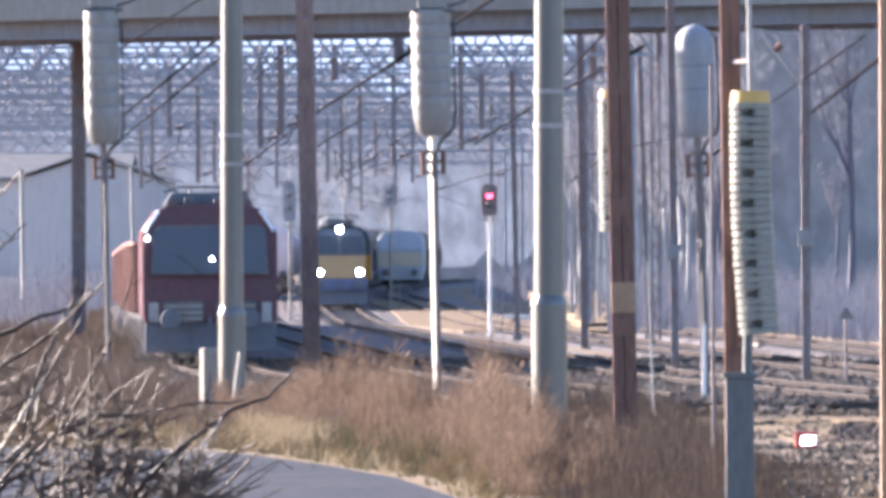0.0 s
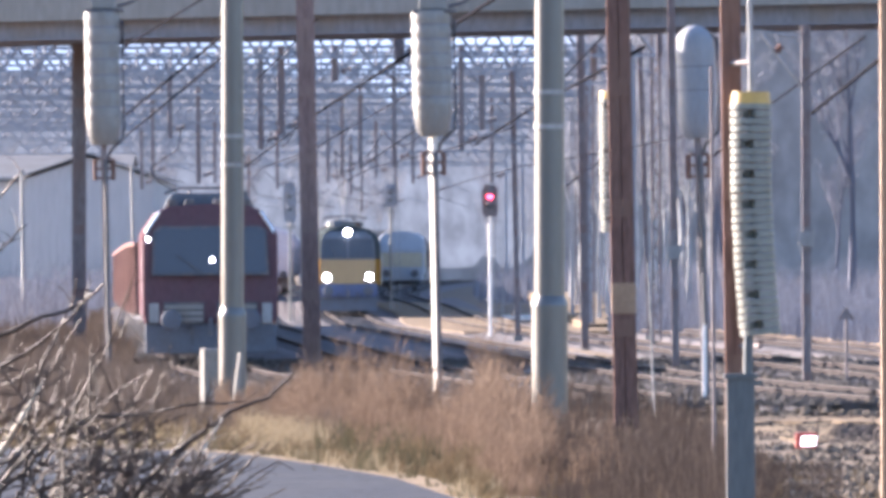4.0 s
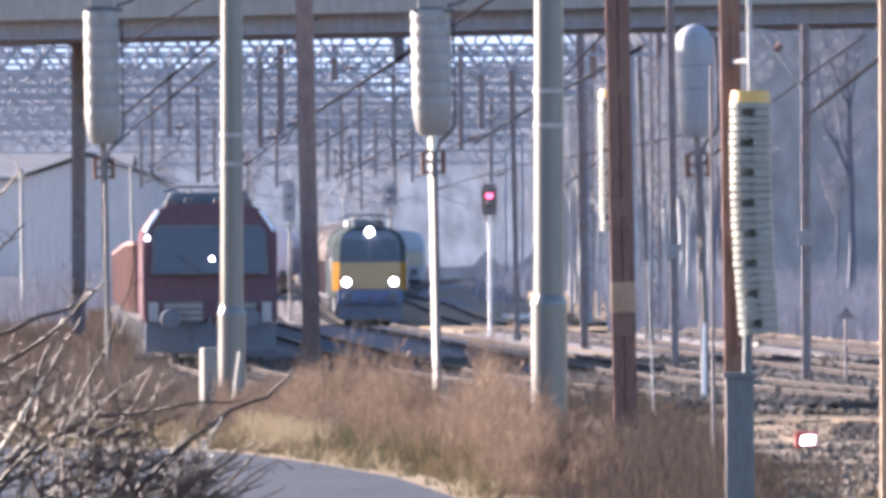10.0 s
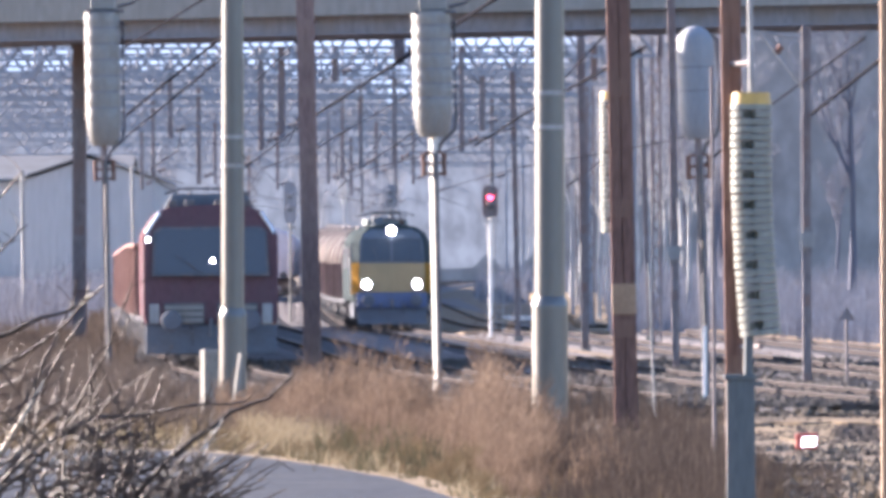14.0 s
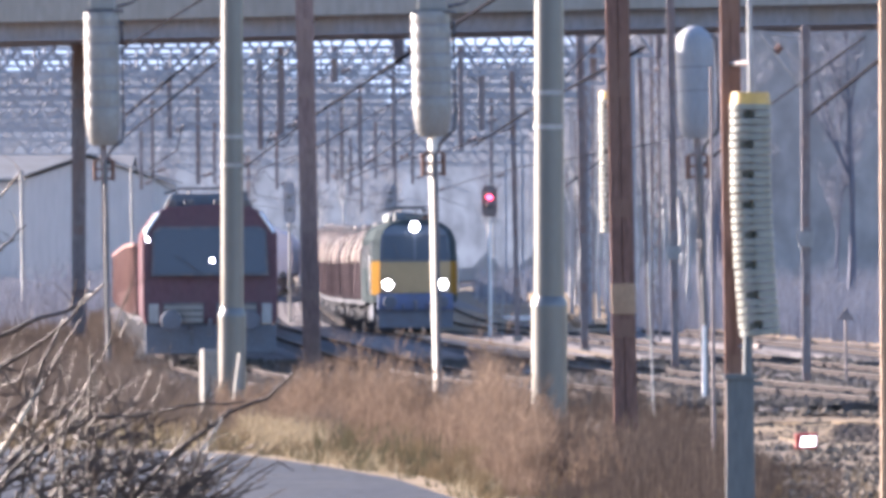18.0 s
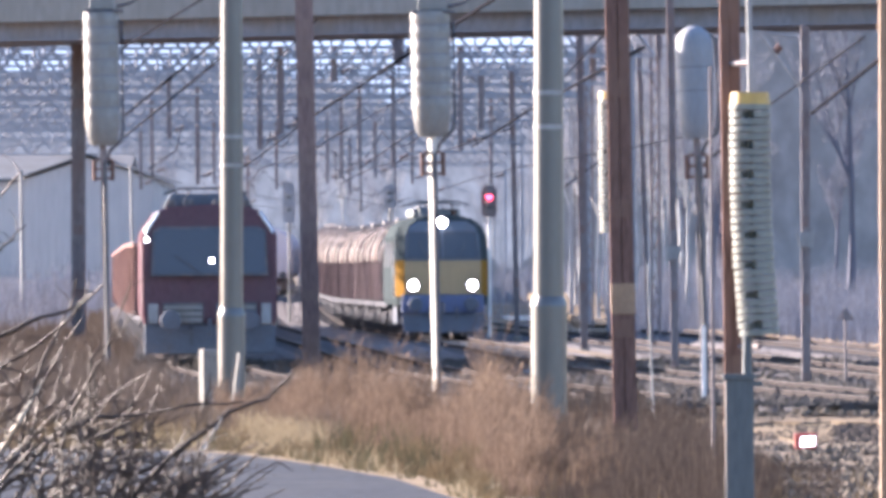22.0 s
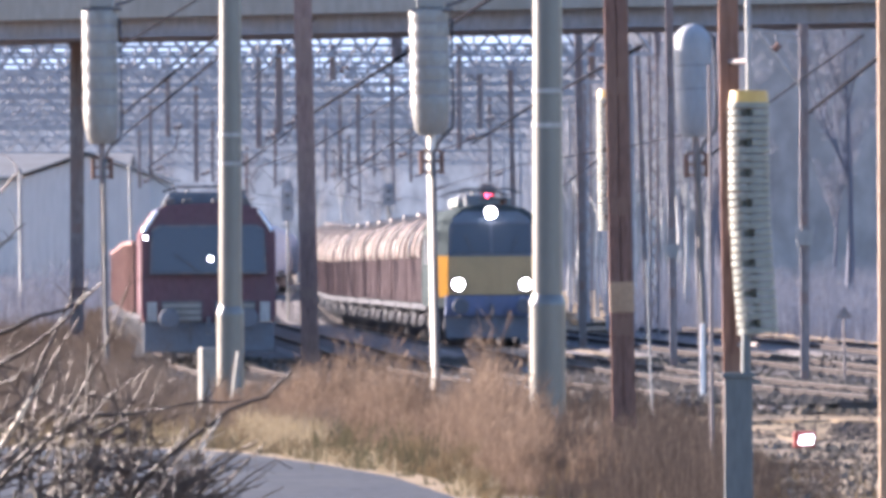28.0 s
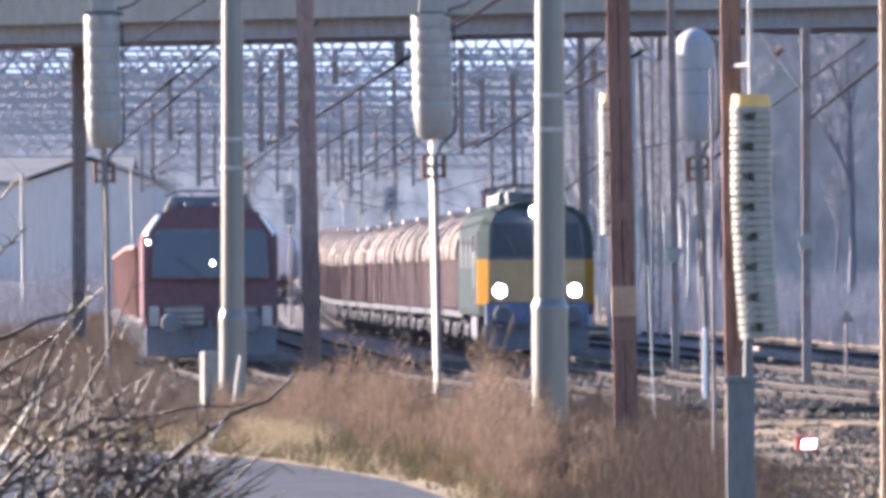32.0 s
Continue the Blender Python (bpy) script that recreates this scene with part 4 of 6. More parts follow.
# ---- shed beside the yard ----
def shed(x, d, w, L, e, r, label):
    root = thing("goods_shed", label, "building", "", pose(x, d, GROUND))
    bm = bmesh.new()
    loft(bm, [[(-w, y, 0), (w, y, 0), (w, y, e), (0, y, r), (-w, y, e)] for y in (0, L)])
    part("wall", bm, M_SHED, root)
    for s in (-1, 1):
        bm = bmesh.new()
        loft(bm, [[(0, y, r + 0.16), (s * (w + 0.4), y, e + 0.02), (s * (w + 0.4), y, e + 0.1), (0, y, r + 0.24)] for y in (-0.4, L)])
        part("roof_slope", bm, M_ROOF, root, "pale sheet roof slope")
    for i in range(14):
        q = -w + 0.2 + i * (2 * w - 0.4) / 13
        h = e + (r - e) * (1 - abs(q) / w) - 0.05
        bm = bmesh.new()
        box(bm, q - 0.03, q + 0.03, -0.035, 0.0, 0.5, h)
        part("cladding_rib", bm, M_SHED, root)
    bm = bmesh.new()
    box(bm, -w - 0.03, w + 0.03, -0.06, 0.0, 0, 0.5)
    part("plinth", bm, M_CONC, root)


shed(-18.849, 450, 3.4, 40, 6.421 - GROUND, 7.548 - GROUND, "large pale grey clad shed with a low gable")
# a longer building behind it shows its lit roof slope
root = thing("long_shed", "long grey shed with a pale sunlit sheet roof", "building", "", pose(-24.958, 516, GROUND))
e, r = 7.110 - GROUND, 8.642 - GROUND
bm = bmesh.new()
box(bm, -14, 5.6, 0, 16, 0, e)
part("wall", bm, M_SHED, root)
bm = bmesh.new()
loft(bm, [[(x, -0.3, e - 0.1), (x, 8, r), (x, 16.3, e - 0.1), (x, 16.3, e - 0.3), (x, 8, r - 0.25), (x, -0.3, e - 0.3)] for x in (-14.3, 5.9)])
part("roof", bm, M_ROOF, root, "pale sheet roof")


# ---- rolling stock ----
def shell(bm, prof, y0, y1, rake, nose=0.1, nose_w=0.93):
    """A body from a half outline [(half width, z)]; rake(z) sets the front face back."""
    def ring(k, y, use):
        right = [(w * k, y + (rake(z) if use else 0), z) for w, z in prof]
        left = [(-w * k, y + (rake(z) if use else 0), z) for w, z in prof[::-1]]
        return [bm.verts.new(p) for p in right + left]
    rings = [ring(nose_w, y0, True), ring(1, y0 + nose, True), ring(1, y0 + 1.6, False), ring(1, y1, False)]
    n = len(rings[0])
    for r, s in zip(rings, rings[1:]):
        for k in range(n):
            bm.faces.new((r[k], r[(k + 1) % n], s[(k + 1) % n], s[k]))
    h = len(prof)
    for r in (rings[0], rings[-1]):
        for i in range(h - 1):
            bm.faces.new((r[i], r[i + 1], r[n - 2 - i], r[n - 1 - i]))
    return bm


def face_panel(bm, corners, y0, rake, proud, thick=0.03):
    """A plate on the raked front: corners [(x, z)] in order."""
    loft(bm, [[(x, y0 + rake(z) + k, z) for x, z in corners] for k in (-proud, -proud + thick)])
    return bm


def wheelset_mesh():
    bm = bmesh.new()
    for s in (-1, 1):
        tube(bm, [(s * 0.69, 0, 0), (s * 0.72, 0, 0), (s * 0.721, 0, 0), (s * 0.82, 0, 0)], [0.52, 0.52, 0.475, 0.465], 20)
    tube(bm, [(-0.69, 0, 0), (0.69, 0, 0)], 0.085, 8)
    return mesh_of("wheelset", bm, M_GEAR)


WHEELSET = wheelset_mesh()


def buffers(root, y, facing, z=1.05, skin=M_BLACK):
    for s in (-1, 1):
        bm = bmesh.new()
        tube(bm, [(s * 0.875, y, z), (s * 0.875, y + facing * 0.42, z)], [0.12, 0.11], 12)
        tube(bm, [(s * 0.875, y + facing * 0.42, z), (s * 0.875, y + facing * 0.46, z), (s * 0.875, y + facing * 0.49, z)], [0.23, 0.23, 0.2], 18)
        part("buffer", bm, skin, root)


def bogie(root, y, axles, reach):
    bm = bmesh.new()
    for s in (-1, 1):
        box(bm, s * 1.02 - 0.06, s * 1.02 + 0.06, y - reach, y + reach, 0.42, 0.72, 0.02)
        for q in axles:
            box(bm, s * 1.02 - 0.1, s * 1.02 + 0.1, y + q - 0.2, y + q + 0.2, 0.3, 0.62, 0.02)
    box(bm, -1.0, 1.0, y - 0.25, y + 0.25, 0.5, 0.75)
    b = part("bogie", bm, M_GEAR, root)
    for q in axles:
        part("wheelset", WHEELSET, None, b, "", pose(0, y + q, 0.465))
    return b


def pantograph(root, y, z):
    bm = bmesh.new()
    box(bm, -0.6, 0.6, y - 0.6, y + 0.6, z + 0.12, z + 0.18)
    tube(bm, [(-0.5, y + 0.5, z + 0.2), (-0.35, y - 0.9, z + 0.34)], 0.03, 6)
    tube(bm, [(0.5, y + 0.5, z + 0.2), (0.35, y - 0.9, z + 0.34)], 0.03, 6)
    tube(bm, [(-0.95, y - 0.7, z + 0.3), (-0.6, y - 0.7, z + 0.42), (0.6, y - 0.7, z + 0.42), (0.95, y - 0.7, z + 0.3)], 0.03, 6)
    tube(bm, [(-0.95, y - 0.4, z + 0.3), (-0.6, y - 0.4, z + 0.42), (0.6, y - 0.4, z + 0.42), (0.95, y - 0.4, z + 0.3)], 0.03, 6)
    p = part("pantograph", bm, M_BLACK, root)
    for s in (-1, 1):
        for q in (-0.45, 0.45):
            bm = bmesh.new()
            tube(bm, [(s * 0.5, y + q, z), (s * 0.5, y + q, z + 0.05), (s * 0.5, y + q, z + 0.1), (s * 0.5, y + q, z + 0.14)], [0.09, 0.06, 0.09, 0.05], 8)
            part("insulator", bm, M_RUST, p)


def freight_loco():
    """Four-axle electric locomotive, green with a yellow front; origin on the rail under its front bogie."""
    root = thing("electric_locomotive", "green electric locomotive with a yellow front and three lit headlamps", "locomotive", "freight train")
    y0, y1 = -3.3, 8.5
    rake = lambda z: 0.0 if z < 2.42 else (z - 2.42) * 0.42
    prof = [(1.40, 1.02), (1.44, 1.2), (1.44, 2.5), (1.39, 3.2), (1.25, 3.5), (0.95, 3.72), (0.5, 3.82), (0.0, 3.85)]
    part("body", shell(bmesh.new(), prof, y0, y1, rake, 0.45, 0.83), M_GREEN, root)
    bm = bmesh.new()
    face_panel(bm, [(-1.19, 1.36), (1.19, 1.36), (1.195, 2.41), (-1.195, 2.41)], y0, rake, 0.03)
    part("front_panel", bm, M_YELLOW, root, "haze-dulled yellow front panel")
    for s in (-1, 1):
        bm = bmesh.new()
        loft(bm, [[(s * (1.20 + k), y0 - k, z), (s * (1.445 + k), y0 + 0.45 - k, z), (s * (1.455 + k), y0 + 0.75, z), (s * 1.43, y0 + 0.75, z), (s * 1.18, y0 + 0.06, z)]
                  for z, k in ((1.3, 0.004), (2.42, 0.004))])
        part("side_stripe", bm, M_YELLOW_SUNLIT, root, "yellow wrap on the cab corner in a sunlit orange tone")
    bm = bmesh.new()
    face_panel(bm, [(-1.19, 2.42), (1.19, 2.42), (1.15, 3.2), (1.03, 3.48), (0.76, 3.64), (-0.76, 3.64), (-1.03, 3.48), (-1.15, 3.2)], y0, rake, 0.006)
    part("upper_front", bm, M_SLATE, root, "blue-grey panel round the windscreens")
    for s in (-1, 1):
        bm = bmesh.new()
        face_panel(bm, [(s * 0.06, 2.5), (s * 1.12, 2.5), (s * 1.04, 3.28), (s * 0.06, 3.30)], y0, rake, 0.025)
        w = part("windscreen", bm, M_GLASS, root, "dark windscreen pane with sky tone in its colour")
        bm = bmesh.new()
        a = [(s * 0.03, 2.46), (s * 1.16, 2.46), (s * 1.08, 3.32), (s * 0.03, 3.34)]
        face_panel(bm, a, y0, rake, 0.012)
        part("frame", bm, M_BLACK, w)
        bm = bmesh.new()
        tube(bm, [(s * 0.5, y0 + rake(2.5) - 0.05, 2.5), (s * 0.72, y0 + rake(3.0) - 0.06, 3.0)], 0.014, 6)
        part("wiper", bm, M_BLACK, w)
    for x, z in ((-0.925, 1.64), (0.925, 1.64), (0.0, 3.60)):
        bm = bmesh.new()
        f = y0 + rake(z) - 0.02
        tube(bm, [(x, f + 0.35, z), (x, f - 0.08, z)], [0.22, 0.205], 20)
        h = part("headlamp", bm, M_BLACK, root)
        bm = bmesh.new()
        tube(bm, [(x, f - 0.075, z), (x, f - 0.10, z), (x, f - 0.13, z)], [0.148, 0.14, 0.10], 20)
        part("lens", bm, M_LAMP, h, "lit white lens")
    bm = bmesh.new()
    box(bm, -1.28, 1.28, y0 - 0.02, y0 + 0.4, 0.78, 1.34, 0.03)
    part("buffer_beam", bm, M_BLUE, root, "dull blue buffer beam")
    buffers(root, y0, -1, 1.05, M_UNDER)
    bm = bmesh.new()
    loft(bm, [[(-1.25, y0 - 0.15, 0.18), (1.25, y0 - 0.15, 0.18), (1.3, y0 + 0.05, 0.75), (-1.3, y0 + 0.05, 0.75)],
              [(-1.25, y0 - 0.09, 0.18), (1.25, y0 - 0.09, 0.18), (1.3, y0 + 0.11, 0.75), (-1.3, y0 + 0.11, 0.75)]])
    part("snow_plough", bm, M_UNDER, root)
    bm = bmesh.new()
    tube(bm, [(0, y0 - 0.05, 1.05), (0, y0 - 0.38, 1.0), (0, y0 - 0.42, 0.75)], [0.06, 0.05, 0.06], 8)
    part("coupling_hook", bm, M_BLACK, root)
    for s in (-1, 1):
        bm = bmesh.new()
        tube(bm, [(s * 0.42, y0 - 0.05, 0.95), (s * 0.42, y0 - 0.3, 0.8), (s * 0.40, y0 - 0.3, 0.55)], 0.025, 6)
        part("brake_hose", bm, M_BLACK, root)
        bm = bmesh.new()
        tube(bm, [(s * 1.46, y0 + 1.2, 1.3), (s * 1.50, y0 + 1.2, 1.5), (s * 1.50, y0 + 1.2, 2.6)], 0.02, 6)
        part("handrail", bm, M_WHITE, root)
        bm = bmesh.new()
        box(bm, s * 1.42 - 0.02, s * 1.42 + 0.02, y0 + 0.95, y0 + 1.55, 2.5, 3.1)
        part("side_window", bm, M_GLASS, root)
        for k in range(3):
            bm = bmesh.new()
            yy = y0 + 3.6 + k * 2.6
            box(bm, s * 1.435 - 0.02, s * 1.435 + 0.02, yy, yy + 1.2, 2.2, 3.0)
            part("side_grille", bm, M_GEAR, root)
    bm = bmesh.new()
    box(bm, -1.25, 1.25, y0 + 5.4, y0 + 8.4, 0.35, 1.0, 0.06)
    part("equipment_box", bm, M_UNDER, root)
    bogie(root, 0.0, (-1.5, 1.5), 2.3)
    bogie(root, 5.8, (-1.4, 1.4), 2.1)
    bm = bmesh.new()
    box(bm, -0.75, 0.75, y0 + 4.5, y0 + 10, 3.8, 4.05, 0.05)
    part("roof_hatch", bm, M_GREY_G, root)
    for k in range(4):
        bm = bmesh.new()
        box(bm, -0.6 + 0.1 * (k % 2), -0.2 + 0.3 * (k % 2), y0 + 2.6 + k * 2.2, y0 + 3.3 + k * 2.2, 3.78, 4.12, 0.04)
        part("roof_box", bm, M_SLATE, root)
    pantograph(root, y0 + 3.4, 3.86)
    pantograph(root, y0 + 10.2, 3.86)
    return root


def hood_wagon():
    """Covered wagon: ribbed oxide-red sides under an arched hood with hoops."""
    root = thing("covered_wagon", "dusty oxide-red covered wagon with arched ribbed hood", "wagon", "freight train")
    y0, L = -2.2, 11.4
    y1 = y0 + L
    bm = bmesh.new()
    box(bm, -1.42, 1.42, y0, y1, 1.15, 2.42, 0.02)
    part("body_side", bm, M_WAGON, root)
    arc = [(1.40, 2.42), (1.42, 2.6), (1.38, 2.85), (1.25, 3.13), (1.02, 3.38), (0.70, 3.55), (0.35, 3.64)]
    outline = [(x, z) for x, z in arc] + [(0, 3.66)] + [(-x, z) for x, z in arc[::-1]]
    inset = 0.42
    part_len = (L - 2 * inset) / 3
    for i in range(3):
        g = 1.055 if i == 1 else 1.0
        ya, yb = y0 + inset + part_len * i, y0 + inset + part_len * (i + 1)
        if i == 1:
            ya, yb = ya - 0.15, yb + 0.15
        skin = [(x * g, 2.42 + (z - 2.42) * (1 + (g - 1) * 1.3)) for x, z in outline]
        bm = bmesh.new()
        loft(bm, [[(x, y, z) for x, z in skin] for y in (ya, yb)], True, True)
        part("hood_section", bm, M_HOOD, root)
        rim = [(x * g * 1.026, 2.42 + (z - 2.42) * (1.032 + (g - 1) * 1.3)) for x, z in outline]
        # Dark hoops paint shaded hood steps and wagon gaps; pale hoops, lit rims.
        for y, wide in ((ya, 0.8), (yb - 0.45, 0.45)) if i == 0 else ((yb - 0.65, 0.65),):
            bm = bmesh.new()
            loft(bm, [[(x, yy, z) for x, z in rim] for yy in (y, y + wide)])
            part("hoop", bm, M_SHADE_BROWN, root)
            bm = bmesh.new()
            yy = y - 0.42 if y > ya else y + wide
            loft(bm, [[(x * 1.004, q, z * 1.003) for x, z in rim] for q in (yy, yy + 0.42)])
            part("bright_hoop", bm, M_SUNLIT_PALE, root, "pale hoop painted as a sunlit rim")
        # The middle handle is pale to stand in for roof glints.
        bm = bmesh.new()
        box(bm, -0.5 + 0.15 * i, 0.05 + 0.25 * i, ya + 0.5 + 0.4 * i, ya + 1.3 + 0.7 * i, 3.58 * g, 3.71 * g, 0.04)
        part("roof_handle", bm, M_SUNLIT_PALE if i == 1 else M_HOOD, root)
    for i in range(10):
        y = y0 + 0.05 + (L - 0.25) * i / 9
        for s in (-1, 1):
            bm = bmesh.new()
            box(bm, s * 1.43 - 0.02, s * 1.43 + 0.02, y, y + 0.16, 1.1, 2.42)
            # The last post is brown to paint shade at the wagon end.
            part("side_post", bm, M_SHADE_BROWN if i == 9 else M_WAGON, root)
    bm = bmesh.new()
    box(bm, -1.3, 1.3, y0 - 0.05, y1 + 0.05, 0.9, 1.15, 0.02)
    part("underframe", bm, M_GEAR, root)
    # A filler box added to keep the space under the wagon dark.
    bm = bmesh.new()
    box(bm, -1.0, 1.0, 1.6, 5.4, 0.42, 0.9, 0.05)
    part("brake_gear", bm, M_GEAR, root, "grimy dark box added to close the gap under the wagon")
    for y in (2.2, 4.4):
        for q in (-1, 1):
            bm = bmesh.new()
            tube(bm, [(q * 1.05, y - 0.45, 0.6), (q * 1.05, y + 0.45, 0.6)], 0.16, 10)
            part("air_tank", bm, M_GEAR, root)
    for y, f in ((y0, -1), (y1, 1)):
        buffers(root, y, f)
    bogie(root, 0.0, (-0.9, 0.9), 1.3)
    bogie(root, 7.0, (-0.9, 0.9), 1.3)
    return root


FRONT = [(0.0, 388.6), (3.5, 370.6), (6.0, 356.2), (9.0, 337.4), (12.0, 319.2), (14.5, 305.4), (19.0, 280.3), (22.0, 263.6),
         (24.5, 249.3), (28.0, 231.2), (32.0, 209.2)]


def front_at(t):
    """Depth of the train's front, gliding through the timed places."""
    for i in range(len(FRONT) - 1):
        (a, p), (b, q) = FRONT[i], FRONT[i + 1]
        if t <= b:
            o, r = FRONT[max(i - 1, 0)], FRONT[min(i + 2, len(FRONT) - 1)]
            ma, mb = (q - o[1]) / (b - o[0]), (r[1] - p) / (r[0] - a)
            u, h = (t - a) / (b - a), b - a
            return ((2 * u ** 3 - 3 * u * u + 1) * p + (u ** 3 - 2 * u * u + u) * h * ma
                    + (3 * u * u - 2 * u ** 3) * q + (u ** 3 - u * u) * h * mb)
    return FRONT[-1][1]


LOCO = freight_loco()
WAGONS = [hood_wagon()]
for i in range(23):
    WAGONS.append(copy_thing(WAGONS[0], Matrix()))


def red_loco():
    root = thing("red_locomotive", "standing red locomotive with large windscreen and rounded shoulders", "locomotive", "standing train")
    y0, y1 = -3.6, 14.6
    rake = lambda z: 0.0 if z < 2.0 else (z - 2.0) * 0.32
    prof = [(1.46, 0.98), (1.5, 1.2), (1.5, 2.92), (1.46, 3.04), (1.17, 3.46), (0.9, 3.56), (0.0, 3.62)]
    part("body", shell(bmesh.new(), prof, y0, y1, rake, 0.07, 0.98), M_RED, root)
    bm = bmesh.new()
    face_panel(bm, [(-1.24, 2.08), (1.24, 2.08), (1.2, 3.0), (1.05, 3.07), (-1.05, 3.07), (-1.2, 3.0)], y0, rake, 0.03)
    w = part("windscreen", bm, M_GLASS, root, "large dark windscreen")
    bm = bmesh.new()
    face_panel(bm, [(-1.3, 2.03), (1.3, 2.03), (1.26, 3.04), (1.09, 3.13), (-1.09, 3.13), (-1.26, 3.04)], y0, rake, 0.014)
    part("frame", bm, M_BLACK, w)
    for s in (-1, 1):
        bm = bmesh.new()
        tube(bm, [(s * 0.2, y0 + rake(2.1) - 0.05, 2.1), (s * 0.75, y0 + rake(2.5) - 0.05, 2.5)], 0.014, 6)
        part("wiper", bm, M_BLACK, w)
        # Added tubes stand in for light caught on the front roof shoulders.
        bm = bmesh.new()
        tube(bm, [(s * 1.41, y0 + rake(2.98) - 0.03, 2.98), (s * 1.39, y0 + rake(3.05) - 0.03, 3.05), (s * 1.12, y0 + rake(3.44) - 0.03, 3.44)], 0.04, 10)
        part("shoulder_trim", bm, M_GLINT, root, "metal tube added for the glint on the roof shoulder")
        bm = bmesh.new()
        face_panel(bm, [(s * 1.36, 0.98), (s * 1.14, 0.98), (s * 1.14, 1.42), (s * 1.36, 1.42)], y0, rake, 0.03)
        part("lamp_unit", bm, M_GALV, root, "grey lamp cluster")
        g = bmesh.new()
        face_panel(g, [(s * 0.14, 0.96), (s * 1.04, 0.96), (s * 1.04, 1.44), (s * 0.14, 1.44)], y0, rake, 0.02)
        g = part("grille", g, M_BLACK, root)
        for k in range(3):
            bm = bmesh.new()
            z = 1.02 + k * 0.14
            face_panel(bm, [(s * 0.17, z), (s * 1.01, z), (s * 1.01, z + 0.075), (s * 0.17, z + 0.075)], y0, rake, 0.05, 0.04)
            part("slat", bm, M_HEAD, g, "pale grille slat")
    # lit lamps
    for x, z, r in ((-1.38, 2.84, 0.044), (0.05, 2.37, 0.05)):
        bm = bmesh.new()
        f = y0 + rake(z) - 0.02
        tube(bm, [(x, f + 0.2, z), (x, f - 0.06, z)], [r * 1.35, r * 1.3], 16)
        h = part("marker_lamp", bm, M_BLACK, root)
        bm = bmesh.new()
        tube(bm, [(x, f - 0.055, z), (x, f - 0.08, z)], [r, r * 0.85], 16)
        part("lens", bm, M_LAMP_DIM, h, "lit white lens")
    bm = bmesh.new()
    box(bm, -1.45, 1.45, y0 + 0.02, y0 + 0.6, 0.3, 0.96, 0.05)
    part("apron", bm, M_UNDER, root, "dark lower apron")
    buffers(root, y0, -1, 1.05, M_UNDER)
    bm = bmesh.new()
    tube(bm, [(0, y0, 1.05), (0, y0 - 0.4, 1.0), (0, y0 - 0.42, 0.7)], [0.06, 0.05, 0.06], 8)
    part("coupling_hook", bm, M_BLACK, root)
    for s in (-1, 1):
        bm = bmesh.new()
        tube(bm, [(s * 0.42, y0, 0.95), (s * 0.42, y0 - 0.28, 0.8), (s * 0.4, y0 - 0.28, 0.5)], 0.025, 6)
        part("brake_hose", bm, M_BLACK, root)
        bm = bmesh.new()
        box(bm, s * 1.5 - 0.015, s * 1.5 + 0.015, y0 + 1.2, y0 + 1.9, 0.9, 2.8, 0.005)
        part("cab_door", bm, M_GALV, root, "pale grey cab door")
    bogie(root, 0, (-1.3, 1.3), 2.0)
    bogie(root, 10.4, (-1.3, 1.3), 2.0)
    bm = bmesh.new()
    loft(bm, [[(-1.0, y, 3.55), (1.0, y, 3.55), (0.82, y, 3.86), (-0.82, y, 3.86)] for y in (y0 + 1.6, y0 + 6.0)])
    part("roof_unit", bm, M_UNDER, root, "dark roof equipment box")
    for x in (-0.95, -0.55, 0.1, 0.7):
        bm = bmesh.new()
        box(bm, x, x + 0.22, y0 + 1.0, y0 + 1.5, 3.56, 3.72, 0.03)
        part("roof_fitting", bm, M_BLACK, root)
    pantograph(root, y0 + 7.5, 3.6)
    return root


RED = red_loco()
RED.matrix_basis = rail_pose(190.6, 201.0, -8.62)


def open_wagon():
    root = thing("open_wagon", "rust-pink ribbed open wagon behind a red locomotive", "wagon", "standing train")
    y0, L = -2.2, 13.0
    bm = bmesh.new()
    for x in (-1.42, 1.38):
        box(bm, x, x + 0.04, y0, y0 + L, 1.15, 2.72)
    for y in (y0, y0 + L - 0.04):
        box(bm, -1.38, 1.38, y, y + 0.04, 1.15, 2.72)
    box(bm, -1.42, 1.42, y0, y0 + L, 1.1, 1.148)
    # Dark panels put the shade between the posts into the colour.
    part("body", bm, M_SHADE_BROWN, root)
    bm = bmesh.new()
    for x in (-1.5, 1.38):
        box(bm, x, x + 0.12, y0 - 0.03, y0 + L + 0.03, 2.722, 2.82, 0.015)
    part("top_rail", bm, M_POST, root)
    for i in range(7):
        y = y0 + 0.02 + (L - 0.3) * i / 6
        for s in (-1, 1):
            bm = bmesh.new()
            box(bm, s * 1.45 - 0.03, s * 1.45 + 0.03, y, y + 0.3, 1.0, 2.72)
            part("side_post", bm, M_POST, root)
    for x in (-1.36, -0.5, 0.4, 1.24):
        bm = bmesh.new()
        box(bm, x, x + 0.12, y0 - 0.09, y0 - 0.002, 1.0, 2.72)
        part("end_post", bm, M_POST, root)
    bm = bmesh.new()
    box(bm, -1.3, 1.3, y0 - 0.05, y0 + L + 0.05, 0.85, 1.098, 0.02)
    part("underframe", bm, M_GEAR, root)
    for y, f in ((y0, -1), (y0 + L, 1)):
        buffers(root, y, f)
    bogie(root, 0.0, (-0.9, 0.9), 1.3)
    bogie(root, 8.6, (-0.9, 0.9), 1.3)
    return root


